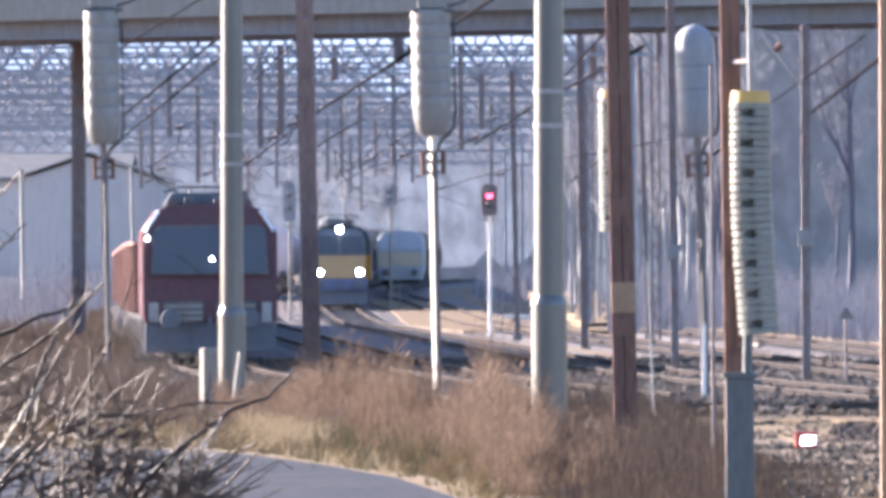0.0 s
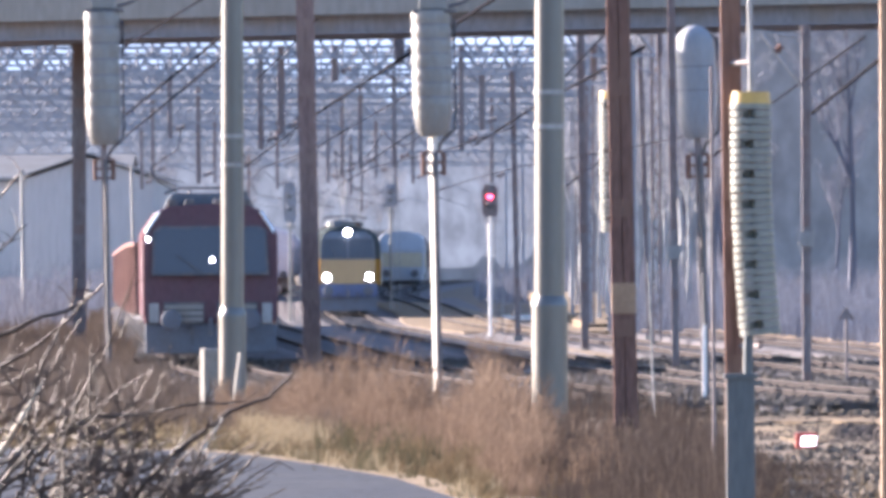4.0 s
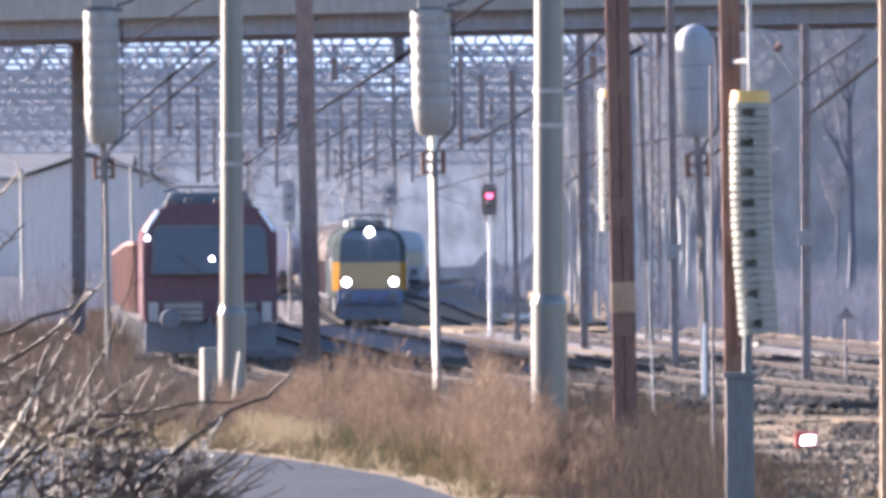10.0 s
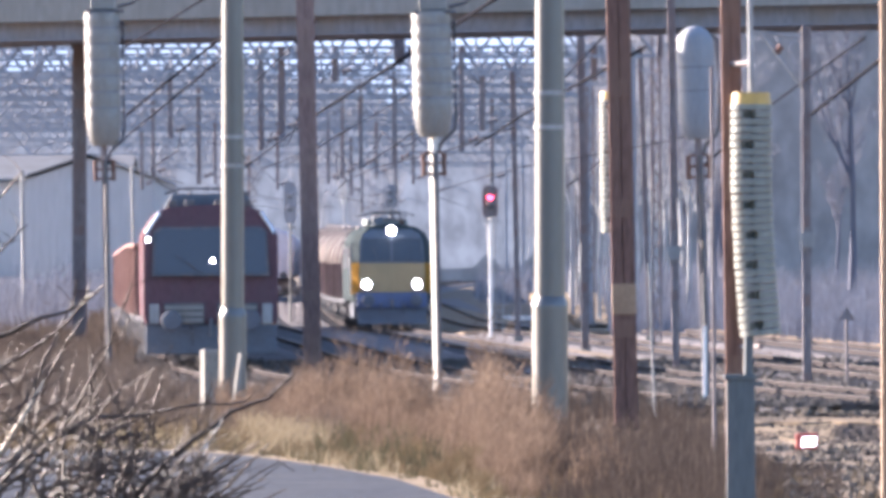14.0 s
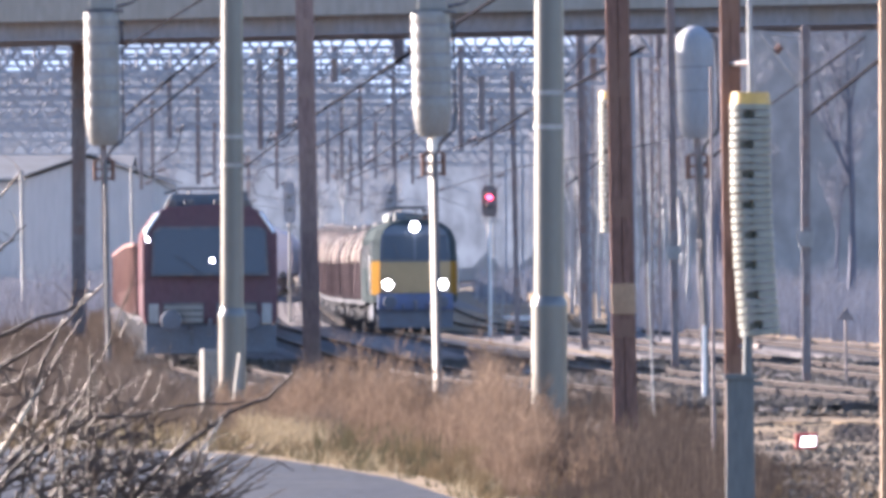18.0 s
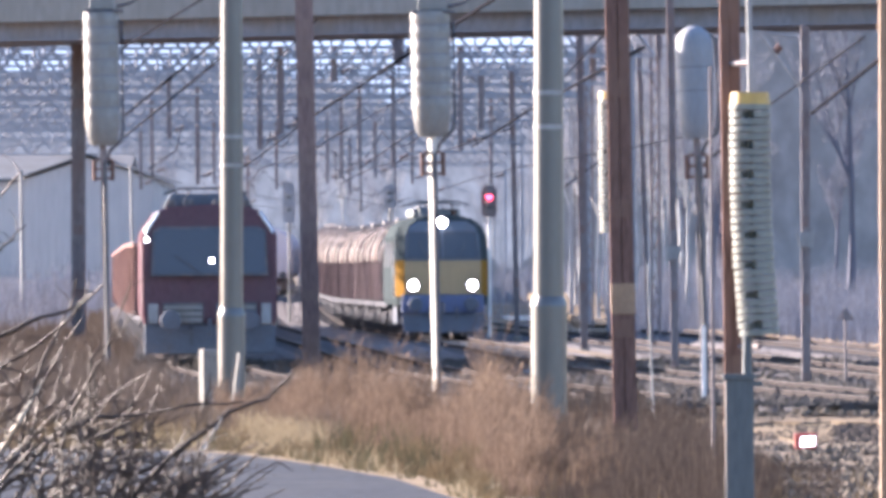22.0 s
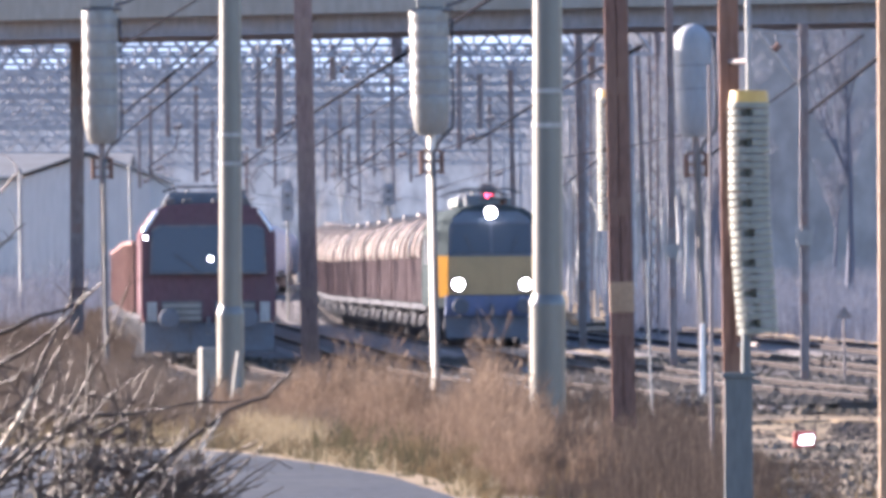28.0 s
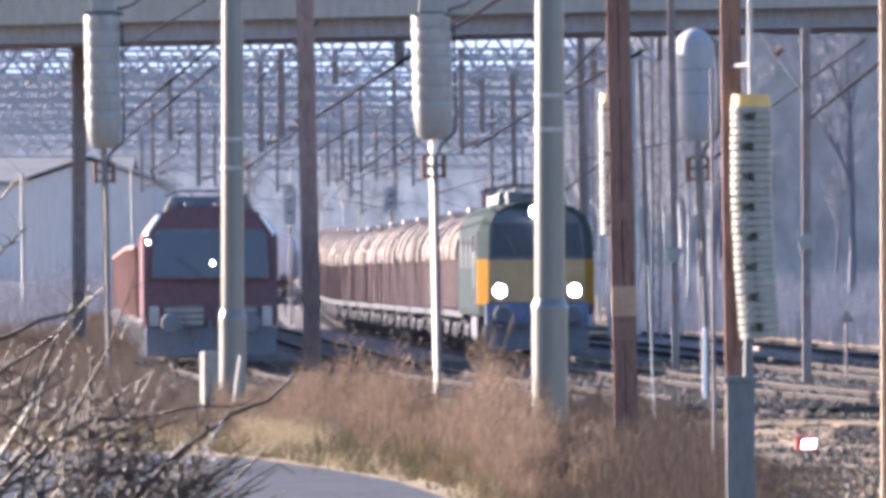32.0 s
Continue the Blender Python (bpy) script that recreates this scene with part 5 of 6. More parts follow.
def parked_unit():
    """Yellow and grey works vehicle stabled far down a side line, its lamps out."""
    root = thing("works_vehicle", "stabled yellow and grey works railcar in the haze", "rail vehicle", "stabled vehicles")
    rake = lambda z: 0.0 if z < 2.3 else (z - 2.3) * 0.3
    prof = [(1.42, 0.95), (1.46, 1.2), (1.46, 2.6), (1.36, 3.2), (1.05, 3.5), (0.5, 3.62), (0.0, 3.65)]
    # Body, windscreens and lamps share one pale tone with haze painted in.
    part("body", shell(bmesh.new(), prof, -2.5, 11.5, rake), M_VEHICLE_HAZE, root)
    bm = bmesh.new()
    face_panel(bm, [(-1.34, 1.45), (1.34, 1.45), (1.34, 2.3), (-1.34, 2.3)], -2.5, rake, 0.02)
    part("front_panel", bm, M_YELLOW_HAZE, root, "haze-dulled yellow front panel")
    for s in (-1, 1):
        bm = bmesh.new()
        face_panel(bm, [(s * 0.08, 2.42), (s * 1.2, 2.42), (s * 1.1, 3.1), (s * 0.08, 3.12)], -2.5, rake, 0.02)
        part("windscreen", bm, M_VEHICLE_HAZE, root)
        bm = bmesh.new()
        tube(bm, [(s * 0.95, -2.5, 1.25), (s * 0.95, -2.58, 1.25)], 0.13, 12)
        part("lamp", bm, M_VEHICLE_HAZE, root)
        bm = bmesh.new()
        box(bm, s * 1.465 - 0.01, s * 1.465 + 0.01, -2.2, 11.2, 1.4, 2.25)
        part("side_stripe", bm, M_YELLOW_HAZE, root)
    bm = bmesh.new()
    box(bm, -1.3, 1.3, -2.48, 11.4, 0.6, 0.95, 0.03)
    part("underframe", bm, M_VEHICLE_HAZE, root)
    buffers(root, -2.5, -1)
    bogie(root, 0.0, (-1.0, 1.0), 1.5)
    bogie(root, 9.0, (-1.0, 1.0), 1.5)
    root.matrix_basis = rail_pose(522.5, 531.5, 4.6)


parked_unit()
first = open_wagon()
first.matrix_basis = rail_pose(208.9, 217.5, -8.62)
# Rear wagons stay out of sight, added so their shadow covers the yard.
for i in range(1, 10):
    copy_thing(first, rail_pose(208.9 + 14 * i, 217.5 + 14 * i, -8.62))
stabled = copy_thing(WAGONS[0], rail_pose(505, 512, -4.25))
# Far wagons get one pale pink that paints the haze over them.
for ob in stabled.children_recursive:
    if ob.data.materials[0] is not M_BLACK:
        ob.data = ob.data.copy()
        ob.data.materials[0] = M_PINK_HAZE
tagged(stabled, "haze-pale pink covered wagon stabled on a far side track", "wagon", "stabled wagons")
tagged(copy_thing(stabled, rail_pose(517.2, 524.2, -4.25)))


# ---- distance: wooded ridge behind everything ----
# Distant woods with the haze painted in as blue-grey colour and glow.
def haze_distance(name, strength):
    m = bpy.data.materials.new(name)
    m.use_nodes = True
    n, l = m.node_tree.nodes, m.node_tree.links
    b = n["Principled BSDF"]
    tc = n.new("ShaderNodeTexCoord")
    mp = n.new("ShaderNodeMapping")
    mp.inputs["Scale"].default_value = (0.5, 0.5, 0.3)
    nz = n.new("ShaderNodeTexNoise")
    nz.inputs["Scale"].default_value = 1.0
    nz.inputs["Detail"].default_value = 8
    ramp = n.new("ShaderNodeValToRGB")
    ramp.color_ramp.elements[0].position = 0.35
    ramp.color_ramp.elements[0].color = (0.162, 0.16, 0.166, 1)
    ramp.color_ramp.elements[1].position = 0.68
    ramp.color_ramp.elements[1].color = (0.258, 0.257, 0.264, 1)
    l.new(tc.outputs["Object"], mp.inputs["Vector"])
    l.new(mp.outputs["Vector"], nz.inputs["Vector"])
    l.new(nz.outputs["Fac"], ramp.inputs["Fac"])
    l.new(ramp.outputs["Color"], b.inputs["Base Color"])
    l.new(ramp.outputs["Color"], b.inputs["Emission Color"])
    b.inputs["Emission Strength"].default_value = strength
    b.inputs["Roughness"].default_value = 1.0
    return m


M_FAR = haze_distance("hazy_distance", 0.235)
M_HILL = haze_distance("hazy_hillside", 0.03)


def ridge(name, y, x0, x1, height, jag, label, seed, material):
    rnd = random.Random(seed)
    bm = bmesh.new()
    n = int((x1 - x0) / 1.2)
    front, back = [], []
    for i in range(n + 1):
        x = x0 + (x1 - x0) * i / n
        z = height(x) + jag * noise.noise(Vector((x * 0.12, seed, 0))) + jag * 0.6 * rnd.uniform(-1, 1)
        front.append((bm.verts.new((x, y, -2)), bm.verts.new((x, y, max(1, z)))))
        back.append((bm.verts.new((x, y + 30, -2)), bm.verts.new((x, y + 30, max(0.5, z * 0.3)))))
    for i in range(n):
        bm.faces.new((front[i][0], front[i + 1][0], front[i + 1][1], front[i][1]))
        bm.faces.new((front[i][1], front[i + 1][1], back[i + 1][1], back[i][1]))
    return setting(name, bm, material, label, "backdrop")


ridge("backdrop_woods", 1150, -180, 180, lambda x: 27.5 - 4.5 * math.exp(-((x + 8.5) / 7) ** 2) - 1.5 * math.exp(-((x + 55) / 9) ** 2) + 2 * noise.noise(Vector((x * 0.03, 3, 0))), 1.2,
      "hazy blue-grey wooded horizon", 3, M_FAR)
# a glowing slab stands in for the pale hazy sky low over the horizon
bm = bmesh.new()
box(bm, -900, 900, 3000, 3010, -5, 170)
m = bpy.data.materials.new("pale_horizon_haze")
m.use_nodes = True
hz = m.node_tree.nodes["Principled BSDF"]
hz.inputs["Base Color"].default_value = (0.5, 0.55, 0.62, 1)
hz.inputs["Roughness"].default_value = 1.0
hz.inputs["Emission Color"].default_value = (0.74, 0.86, 1.0, 1)
hz.inputs["Emission Strength"].default_value = 0.19
setting("backdrop_sky", bm, m, "pale bluish hazy sky low over the horizon", "backdrop")
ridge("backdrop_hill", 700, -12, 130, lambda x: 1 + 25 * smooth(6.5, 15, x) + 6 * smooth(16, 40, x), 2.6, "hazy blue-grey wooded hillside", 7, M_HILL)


# ---- bare trees ----
def tree_meshes(seed, height, spread, trunk_r, twigs, lean=0.0):
    rnd = random.Random(seed)
    wood, ends = bmesh.new(), []
    tv, tf = [], []

    def twig(p, q, w):
        k = len(tv)
        d = Vector((q[0] - p[0], q[1] - p[1], q[2] - p[2])).normalized()
        s = d.cross(Vector((0.3, 1, 0.2))).normalized() * w
        tv.extend([tuple(Vector(p) - s), tuple(Vector(p) + s), tuple(q)])
        tf.append((k, k + 1, k + 2))

    def limb(p, d, length, r, level):
        pts, rr = [p], [r]
        steps = 4
        for i in range(steps):
            d = (d + Vector((rnd.uniform(-1, 1), rnd.uniform(-1, 1), rnd.uniform(-0.3, 0.7))) * (0.05 if level == 0 else 0.16)).normalized()
            p = p + d * length / steps
            pts.append(p)
            rr.append(r * (1 - 0.75 * (i + 1) / steps))
        tube(wood, pts, rr, 6 if level == 0 else 4, False)
        for i in range(1, steps + 1):
            if level < 2:
                for _ in range(3 if level == 0 else 2):
                    if level == 0 and i < 2:
                        continue
                    a = rnd.uniform(0, math.tau)
                    side = Vector((math.cos(a), math.sin(a), rnd.uniform(0.5, 1.3))).normalized()
                    limb(pts[i], (d * 0.5 + side * spread).normalized(), length * rnd.uniform(0.3, 0.5), rr[i] * 0.6, level + 1)
            else:
                ends.append((pts[i], d))
        return pts

    limb(Vector((0, 0, 0)), Vector((lean, 0, 1)), height * 0.8, trunk_r, 0)
    for p, d in ends:
        for _ in range(twigs):
            a = rnd.uniform(0, math.tau)
            q = p + Vector((math.cos(a) * 0.6, math.sin(a) * 0.6, rnd.uniform(-0.2, 0.9))) * rnd.uniform(0.4, 1.1)
            twig(p, q, 0.012)
            mid = p.lerp(q, 0.5)
            twig(mid, mid + Vector((rnd.uniform(-0.4, 0.4), rnd.uniform(-0.4, 0.4), rnd.uniform(0, 0.5))), 0.009)
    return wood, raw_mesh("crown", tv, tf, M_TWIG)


def bare_tree(seed, height, spread, r, twigs, bark, label):
    wood, crown = tree_meshes(seed, height, spread, r, twigs)
    root = thing("bare_tree", label, "tree", "bare trees")
    part("trunk", wood, bark, root)
    part("crown", crown, None, root)
    return root


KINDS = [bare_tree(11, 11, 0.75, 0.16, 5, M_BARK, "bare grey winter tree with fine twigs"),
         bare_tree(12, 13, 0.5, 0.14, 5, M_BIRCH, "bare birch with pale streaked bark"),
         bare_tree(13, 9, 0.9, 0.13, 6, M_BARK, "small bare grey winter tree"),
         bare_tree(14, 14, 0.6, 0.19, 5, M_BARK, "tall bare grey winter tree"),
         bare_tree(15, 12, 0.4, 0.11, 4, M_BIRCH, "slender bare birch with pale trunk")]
spots = []
rnd = random.Random(5)
for i in range(95):
    d = rnd.uniform(262, 520)
    x = line_x(min(d, 330)) + rnd.uniform(13.5, 16) + rnd.random() ** 1.3 * 20
    spots.append((x, d))
for i in range(22):
    spots.append((rnd.uniform(-48, 20), rnd.uniform(660, 980)))
GROVE = []
for i in range(22):
    d = rnd.uniform(345, 500)
    GROVE.append((rnd.uniform(0.0145, 0.0315) * d, d))
used = set()
for x, d in spots + GROVE:
    if (x, d) not in GROVE and d < 345 and abs(x / d - 0.0298) < 0.0034:
        continue
    if x / d > 0.033 and rnd.random() < 0.92:
        continue
    # Trees beyond 520 m take pale birch bark to paint haze.
    k = rnd.choice((1, 4, 4)) if d > 520 or x < 0 or (x, d) in GROVE else (rnd.choice((0, 1, 4)) if x / d < 0.032 else rnd.choice((0, 2, 2, 3)))
    s = rnd.uniform(0.8, 1.2)
    m = pose(x, d, GROUND - 0.1 + grade(d), rnd.uniform(-2, 2), rnd.uniform(-3, 3), rnd.uniform(0, 360))
    if k not in used:
        used.add(k)
        KINDS[k].matrix_basis = m
        KINDS[k].scale = (s, s, s)
    else:
        t = copy_thing(KINDS[k], m)
        t.scale = (s, s, s)
for k in range(5):
    if k not in used:
        KINDS[k].matrix_basis = pose(14 + k, 420, GROUND)


# ---- weeds and turf ----
def road_side(d):
    """Side place of the road's far edge at a depth."""
    e = ROAD_EDGE[1:-1]
    for (xa, ya), (xb, yb) in zip(e, e[1:]):
        if ya <= d <= yb:
            return xa + (xb - xa) * (d - ya) / max(1e-6, yb - ya)
    return e[0][0] if d < e[0][1] else -99


def road_depth(x):
    """Depth of the road's far edge at a side place."""
    e = ROAD_EDGE
    for (xa, ya), (xb, yb) in zip(e, e[1:]):
        if xb <= x <= xa:
            return ya + (yb - ya) * (x - xa) / (xb - xa)
    return 60 if x > 0 else 122


def stalks(name, count, place, height, width, material, label, branches=0, seed=1, lean=0.25):
    rnd = random.Random(seed)
    vs, fs = [], []
    for _ in range(count):
        x, d = place(rnd)
        h = height(x, d, rnd)
        if h <= 0.02:
            continue
        w = width * rnd.uniform(0.6, 1.4)
        a = rnd.uniform(0, math.tau)
        b = lean * h * rnd.random()
        lx, ly = math.cos(a) * b, math.sin(a) * b
        z = GROUND - 0.05 + grade(d)
        k = len(vs)
        mx, my = x + lx * 0.3, d + ly * 0.3
        vs += [(x - w, d, z), (x + w, d, z), (mx - w * 0.8, my, z + h * 0.55), (mx + w * 0.8, my, z + h * 0.55), (x + lx, d + ly, z + h)]
        fs += [(k, k + 1, k + 3, k + 2), (k + 2, k + 3, k + 4)]
        for n in range(branches):
            u = 0.35 + 0.6 * rnd.random()
            q = u * u if u > 0.55 else u * 0.55
            p = (x + lx * q, d + ly * q, z + h * u)
            g = h * rnd.uniform(0.06, 0.20) * (1.2 - 0.6 * u)
            e = (p[0] + rnd.uniform(-0.8, 0.8) * g, p[1] + rnd.uniform(-0.8, 0.8) * g, p[2] + g)
            k = len(vs)
            vs += [p, (p[0] + w * 0.6, p[1], p[2]), (e[0] + w * 0.5, e[1], e[2] - g * 0.1), e]
            fs += [(k, k + 1, k + 2, k + 3)]
    ob = new(name, raw_mesh(name, vs, fs, material))
    return tagged(ob, label, "dry grass", "", "stuff")


def clump(x, d, f=0.55):
    return noise.noise(Vector((x * f, d * f * 0.5, 7.0)))


def bank_edge(d):
    """Side place where the weeds stop before the nearest track."""
    return line_x(d) - 8.62 - 1.9


def weed_place(rnd):
    d = rnd.uniform(99, 158)
    lo = max(road_side(d) + 0.9, -0.027 * d)
    hi = min(rnd.choice((0.013, 0.017, 0.022)) * d, bank_edge(d))
    if hi <= lo:
        d = rnd.uniform(100, 120)
        lo, hi = road_side(d) + 0.9, 0.0165 * d
    return rnd.uniform(lo, hi), d


def weed_height(x, d, rnd):
    b = x / d * 1000
    k = smooth(-24, -15, b) * (1 - smooth(9, 16, b))
    h = 0.40 + 0.42 * k + 0.85 * clump(x, d, 0.6) + 0.6 * clump(x + 9, d, 1.7)
    h += 0.38 * math.exp(-((b + 7.5) / 3.2) ** 2) + 0.34 * math.exp(-((b - 5.5) / 3.2) ** 2)
    h *= 0.12 + 0.88 * smooth(8.0, 30.0, d - road_depth(x))
    return max(0.0, h) * (0.4 + 0.5 * rnd.random() + 0.35 * rnd.random() ** 4)


stalks("dry_weeds", 18500, weed_place, weed_height, 0.0058, M_STRAW, "tall reddish-brown dry weeds along the track bank", 11, 21, 0.3)


def dusty_place(rnd):
    d = rnd.uniform(96, 146)
    return rnd.uniform(max(road_side(d) + 0.9, 0.0115 * d), 0.0345 * d), d


stalks("dusty_weeds", 7500, dusty_place, lambda x, d, r: 0.95 * weed_height(x, d, r) * (1 - 0.5 * smooth(0.026, 0.034, x / d)), 0.0058, M_DUSTY,
       "dusty grey-brown dead weeds beside the masts", 10, 28, 0.3)


def front_place(rnd):
    d = rnd.uniform(84, 112)
    return rnd.uniform(max(road_side(d) + 0.6, 0.0 * d), 0.047 * d), d


stalks("grey_dead_weeds", 16000, front_place, lambda x, d, r: max(0, 0.5 + 0.5 * clump(x, d, 1.1)) * smooth(0.8, 3.0, x - road_side(d)) * r.uniform(0.4, 1.3) * (1 - 0.75 * smooth(0.033, 0.042, x / d)),
       0.006, M_DUSTY, "grey-brown dead stalks at the foot of the bank", 4, 25, 0.25)


def turf_place(rnd):
    d = rnd.uniform(86, 150)
    lo = max(road_side(d) + 0.45, -0.06 * d)
    return rnd.uniform(lo, (0.056 if rnd.random() < 0.05 else 0.005) * d), d


stalks("yellow_turf", 52000, turf_place, lambda x, d, r: (0.13 + 0.42 * max(0, clump(x, d, 1.2) + 0.1)) * r.uniform(0.4, 1.3) if x < bank_edge(d) and clump(x, d, 2.3) > -0.22 else 0,
       0.007, M_TURF, "short yellow-green winter turf beside the road", 1, 22, 0.6)


def verge_place(rnd):
    x = rnd.uniform(-6.0, 1.6)
    return x, road_depth(x) + 1.0 + 9.0 * rnd.random() ** 1.4


stalks("pale_tufts", 5200, verge_place, lambda x, d, r: 0.30 * r.uniform(0.4, 1.3) if clump(x + 20, d, 1.5) > 0.12 else 0,
       0.008, M_TUFT, "pale straw-coloured dead tufts along the road edge", 2, 29, 0.7)
stalks("low_green_weeds", 6000, verge_place, lambda x, d, r: 0.26 * r.uniform(0.4, 1.3) if clump(x + 40, d, 1.3) > 0.15 else 0,
       0.010, M_LOWGREEN, "dull green low weeds along the road edge", 2, 30, 0.8)


def mound_place(rnd):
    d = rnd.uniform(121, 150)
    return rnd.uniform(-0.0236, -0.0135) * d, d


stalks("straw_mound", 5200, mound_place, lambda x, d, r: 0.34 * r.uniform(0.4, 1.3) if clump(x + 60, d, 0.9) > -0.15 else 0,
       0.008, M_TUFT, "pale flattened straw beside the mast foot", 3, 33, 0.9)


def dark_weed_place(rnd):
    d = rnd.uniform(108, 126)
    return rnd.uniform(-0.0155, 0.010) * d, d


stalks("dark_weed_clumps", 2200, dark_weed_place, lambda x, d, r: 0.42 * r.uniform(0.4, 1.3) if clump(x + 15, d, 2.6) > 0.15 else 0,
       0.010, M_LOWGREEN, "dark dull green weed clumps among dry stalks", 4, 34, 0.5)


def left_place(rnd):
    d = 112 + 130 * rnd.random() ** 1.3
    hi = -0.012 * d if d < 158 else track_x(d, -8.5) - 2.7
    return rnd.uniform(-0.056 * d, hi), d


stalks("dead_undergrowth", 24000, left_place, lambda x, d, r: smooth(2, 22, d - road_depth(x)) * (0.28 + 0.004 * (d - 112) + 0.5 * max(0, clump(x, d) + 0.25)) * r.uniform(0.4, 1.2),
       0.007, M_DEAD, "low grey-brown dead undergrowth before the trains", 3, 23, 0.5)


def bank_place(rnd):
    d = 158 + 180 * rnd.random() ** 1.3
    return track_x(d, -8.62) - rnd.uniform(1.75, 5.5), d


stalks("bank_weeds", 12000, bank_place, lambda x, d, r: (0.5 + 0.5 * clump(x, d, 0.5)) * r.uniform(0.5, 1.3),
       0.008, M_DEAD, "grey-brown dead weeds along the outer track bank", 5, 35, 0.4)


def far_bank_place(rnd):
    d = rnd.uniform(196, 350)
    return track_x(d, -8.62) - rnd.uniform(1.7, 5.0), d


stalks("far_bank_weeds", 16000, far_bank_place, lambda x, d, r: (0.75 + 0.4 * clump(x, d, 0.4)) * r.uniform(0.5, 1.3),
       0.016, M_DEAD, "grey-brown dead weeds along the far track bank", 4, 36, 0.4)


def mid_place(rnd):
    d = rnd.uniform(150, 230)
    return line_x(d) + rnd.choice((-6.4, -2.1, 2.3, 6.9, 11.5, 12.5)) + rnd.uniform(-0.5, 0.5), d


stalks("trackside_grass", 15000, mid_place, lambda x, d, r: 0.22 * r.uniform(0.3, 1.3) if clump(x, d, 0.4) > -0.1 else 0,
       0.010, M_TURF, "dry grass tufts between the tracks", 0, 24, 0.5)


def in_clearing(x, d):
    """The open sandy ground before the birches."""
    return 6.0 - 0.012 * (d - 330) < x < 6.6 + 0.014 * (d - 330) and 300 < d < 495


def scrub_place(rnd):
    d = rnd.uniform(205, 430)
    lo = line_x(min(d, 330)) + (11.8 if d < 305 else 9.5)
    return rnd.uniform(lo, max(lo + 4, 0.058 * d)), d


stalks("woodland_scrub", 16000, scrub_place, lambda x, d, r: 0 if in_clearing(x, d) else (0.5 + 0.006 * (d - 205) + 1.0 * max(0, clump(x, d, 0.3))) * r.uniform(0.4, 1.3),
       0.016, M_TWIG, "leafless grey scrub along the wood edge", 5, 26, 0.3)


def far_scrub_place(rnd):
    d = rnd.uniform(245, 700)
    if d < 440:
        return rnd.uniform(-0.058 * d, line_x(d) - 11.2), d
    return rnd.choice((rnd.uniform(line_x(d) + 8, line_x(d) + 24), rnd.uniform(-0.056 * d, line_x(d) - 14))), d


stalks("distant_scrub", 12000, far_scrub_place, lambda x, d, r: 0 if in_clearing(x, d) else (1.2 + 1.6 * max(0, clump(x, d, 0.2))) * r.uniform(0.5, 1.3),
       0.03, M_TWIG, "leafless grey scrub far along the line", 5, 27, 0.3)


# ---- loose ballast stones on the near part of the main line ----
def scatter(name, count, seed, place, size, material, label):
    """Loose stones, each a small uneven five-sided heap of facets."""
    rnd = random.Random(seed)
    vs, fs = [], []
    for i in range(count):
        spot = place(rnd)
        if spot is None:
            continue
        x, d, z = spot
        r = size[0] + (size[1] - size[0]) * rnd.random() ** 2
        k = len(vs)
        a = rnd.uniform(0, 1.5)
        for j in range(5):
            q = r * rnd.uniform(0.7, 1.3)
            vs.append((x + q * math.cos(a + j * 1.257), d + q * math.sin(a + j * 1.257), z + r * rnd.uniform(-0.3, 0.4)))
        vs.append((x + rnd.uniform(-0.3, 0.3) * r, d + rnd.uniform(-0.3, 0.3) * r, z + r * rnd.uniform(0.9, 1.6)))
        fs += [(k + j, k + (j + 1) % 5, k + 5) for j in range(5)]
    ob = new(name, raw_mesh(name, vs, fs, material))
    tagged(ob, label, "stones", "", "stuff")


def bed_place(rnd):
    d = 145.5 + 64 * rnd.random() ** 1.6
    o = rnd.uniform(-2.7, 2.9)
    z = -0.11 if abs(o) < 1.7 else -0.15
    return line_x(d) + o + rnd.choice((-8.5, -4.25, 0.0, 4.6)), d, max(z, GROUND) + grade(d)


scatter("ballast_stones", 20000, 31, bed_place, (0.03, 0.075), M_STONE, "loose grey-brown ballast stones")


def heap(x, d):
    return 0.16 * max(0.0, clump(x, d, 0.9) + 0.25)


def pale_place(rnd):
    d = rnd.choice((rnd.uniform(143, 158), rnd.uniform(92, 124), rnd.uniform(92, 124)))
    x = rnd.uniform(0.019 * d, 0.057 * d)
    if (d > 140 and x < 0.8) or clump(x, d, 0.5 if d > 140 else 0.8) < (-0.25 if d > 140 else 0.0):
        return None
    return x, d, GROUND + 0.01 + (heap(x, d) if d > 140 else 0.0)


scatter("rubble", 14000, 32, pale_place, (0.018, 0.065), M_PALESTONE, "loose pale and brown stones on bare ground")


def dark_place(rnd):
    d = rnd.choice((rnd.uniform(125, 137), rnd.uniform(125, 137), rnd.uniform(125, 137), rnd.uniform(92, 157)))
    x = rnd.uniform(0.019 * d, 0.057 * d)
    return (x, d, GROUND + 0.01) if clump(x + 3, d, 0.7) > -0.1 else None


scatter("dark_stones", 4500, 33, dark_place, (0.02, 0.06), M_DARKSTONE, "loose dark grey stones on bare ground")

# ---- lineside small things ----
root = thing("point_lantern", "white point lantern in a red casing with a painted sun glint", "lantern", "", pose(5.15, 120.0, GROUND))
zz = 0.165
bm = bmesh.new()
box(bm, -0.06, 0.06, -0.06, 0.06, -0.05, zz - 0.11)
part("foot", bm, M_BLACK, root)
bm = bmesh.new()
box(bm, -0.17, 0.14, -0.11, 0.11, zz - 0.11, zz + 0.115, 0.02)
part("casing", bm, M_LANTERN, root, "red painted casing")
# The pane glows to stand in for a sun glint on white enamel.
bm = bmesh.new()
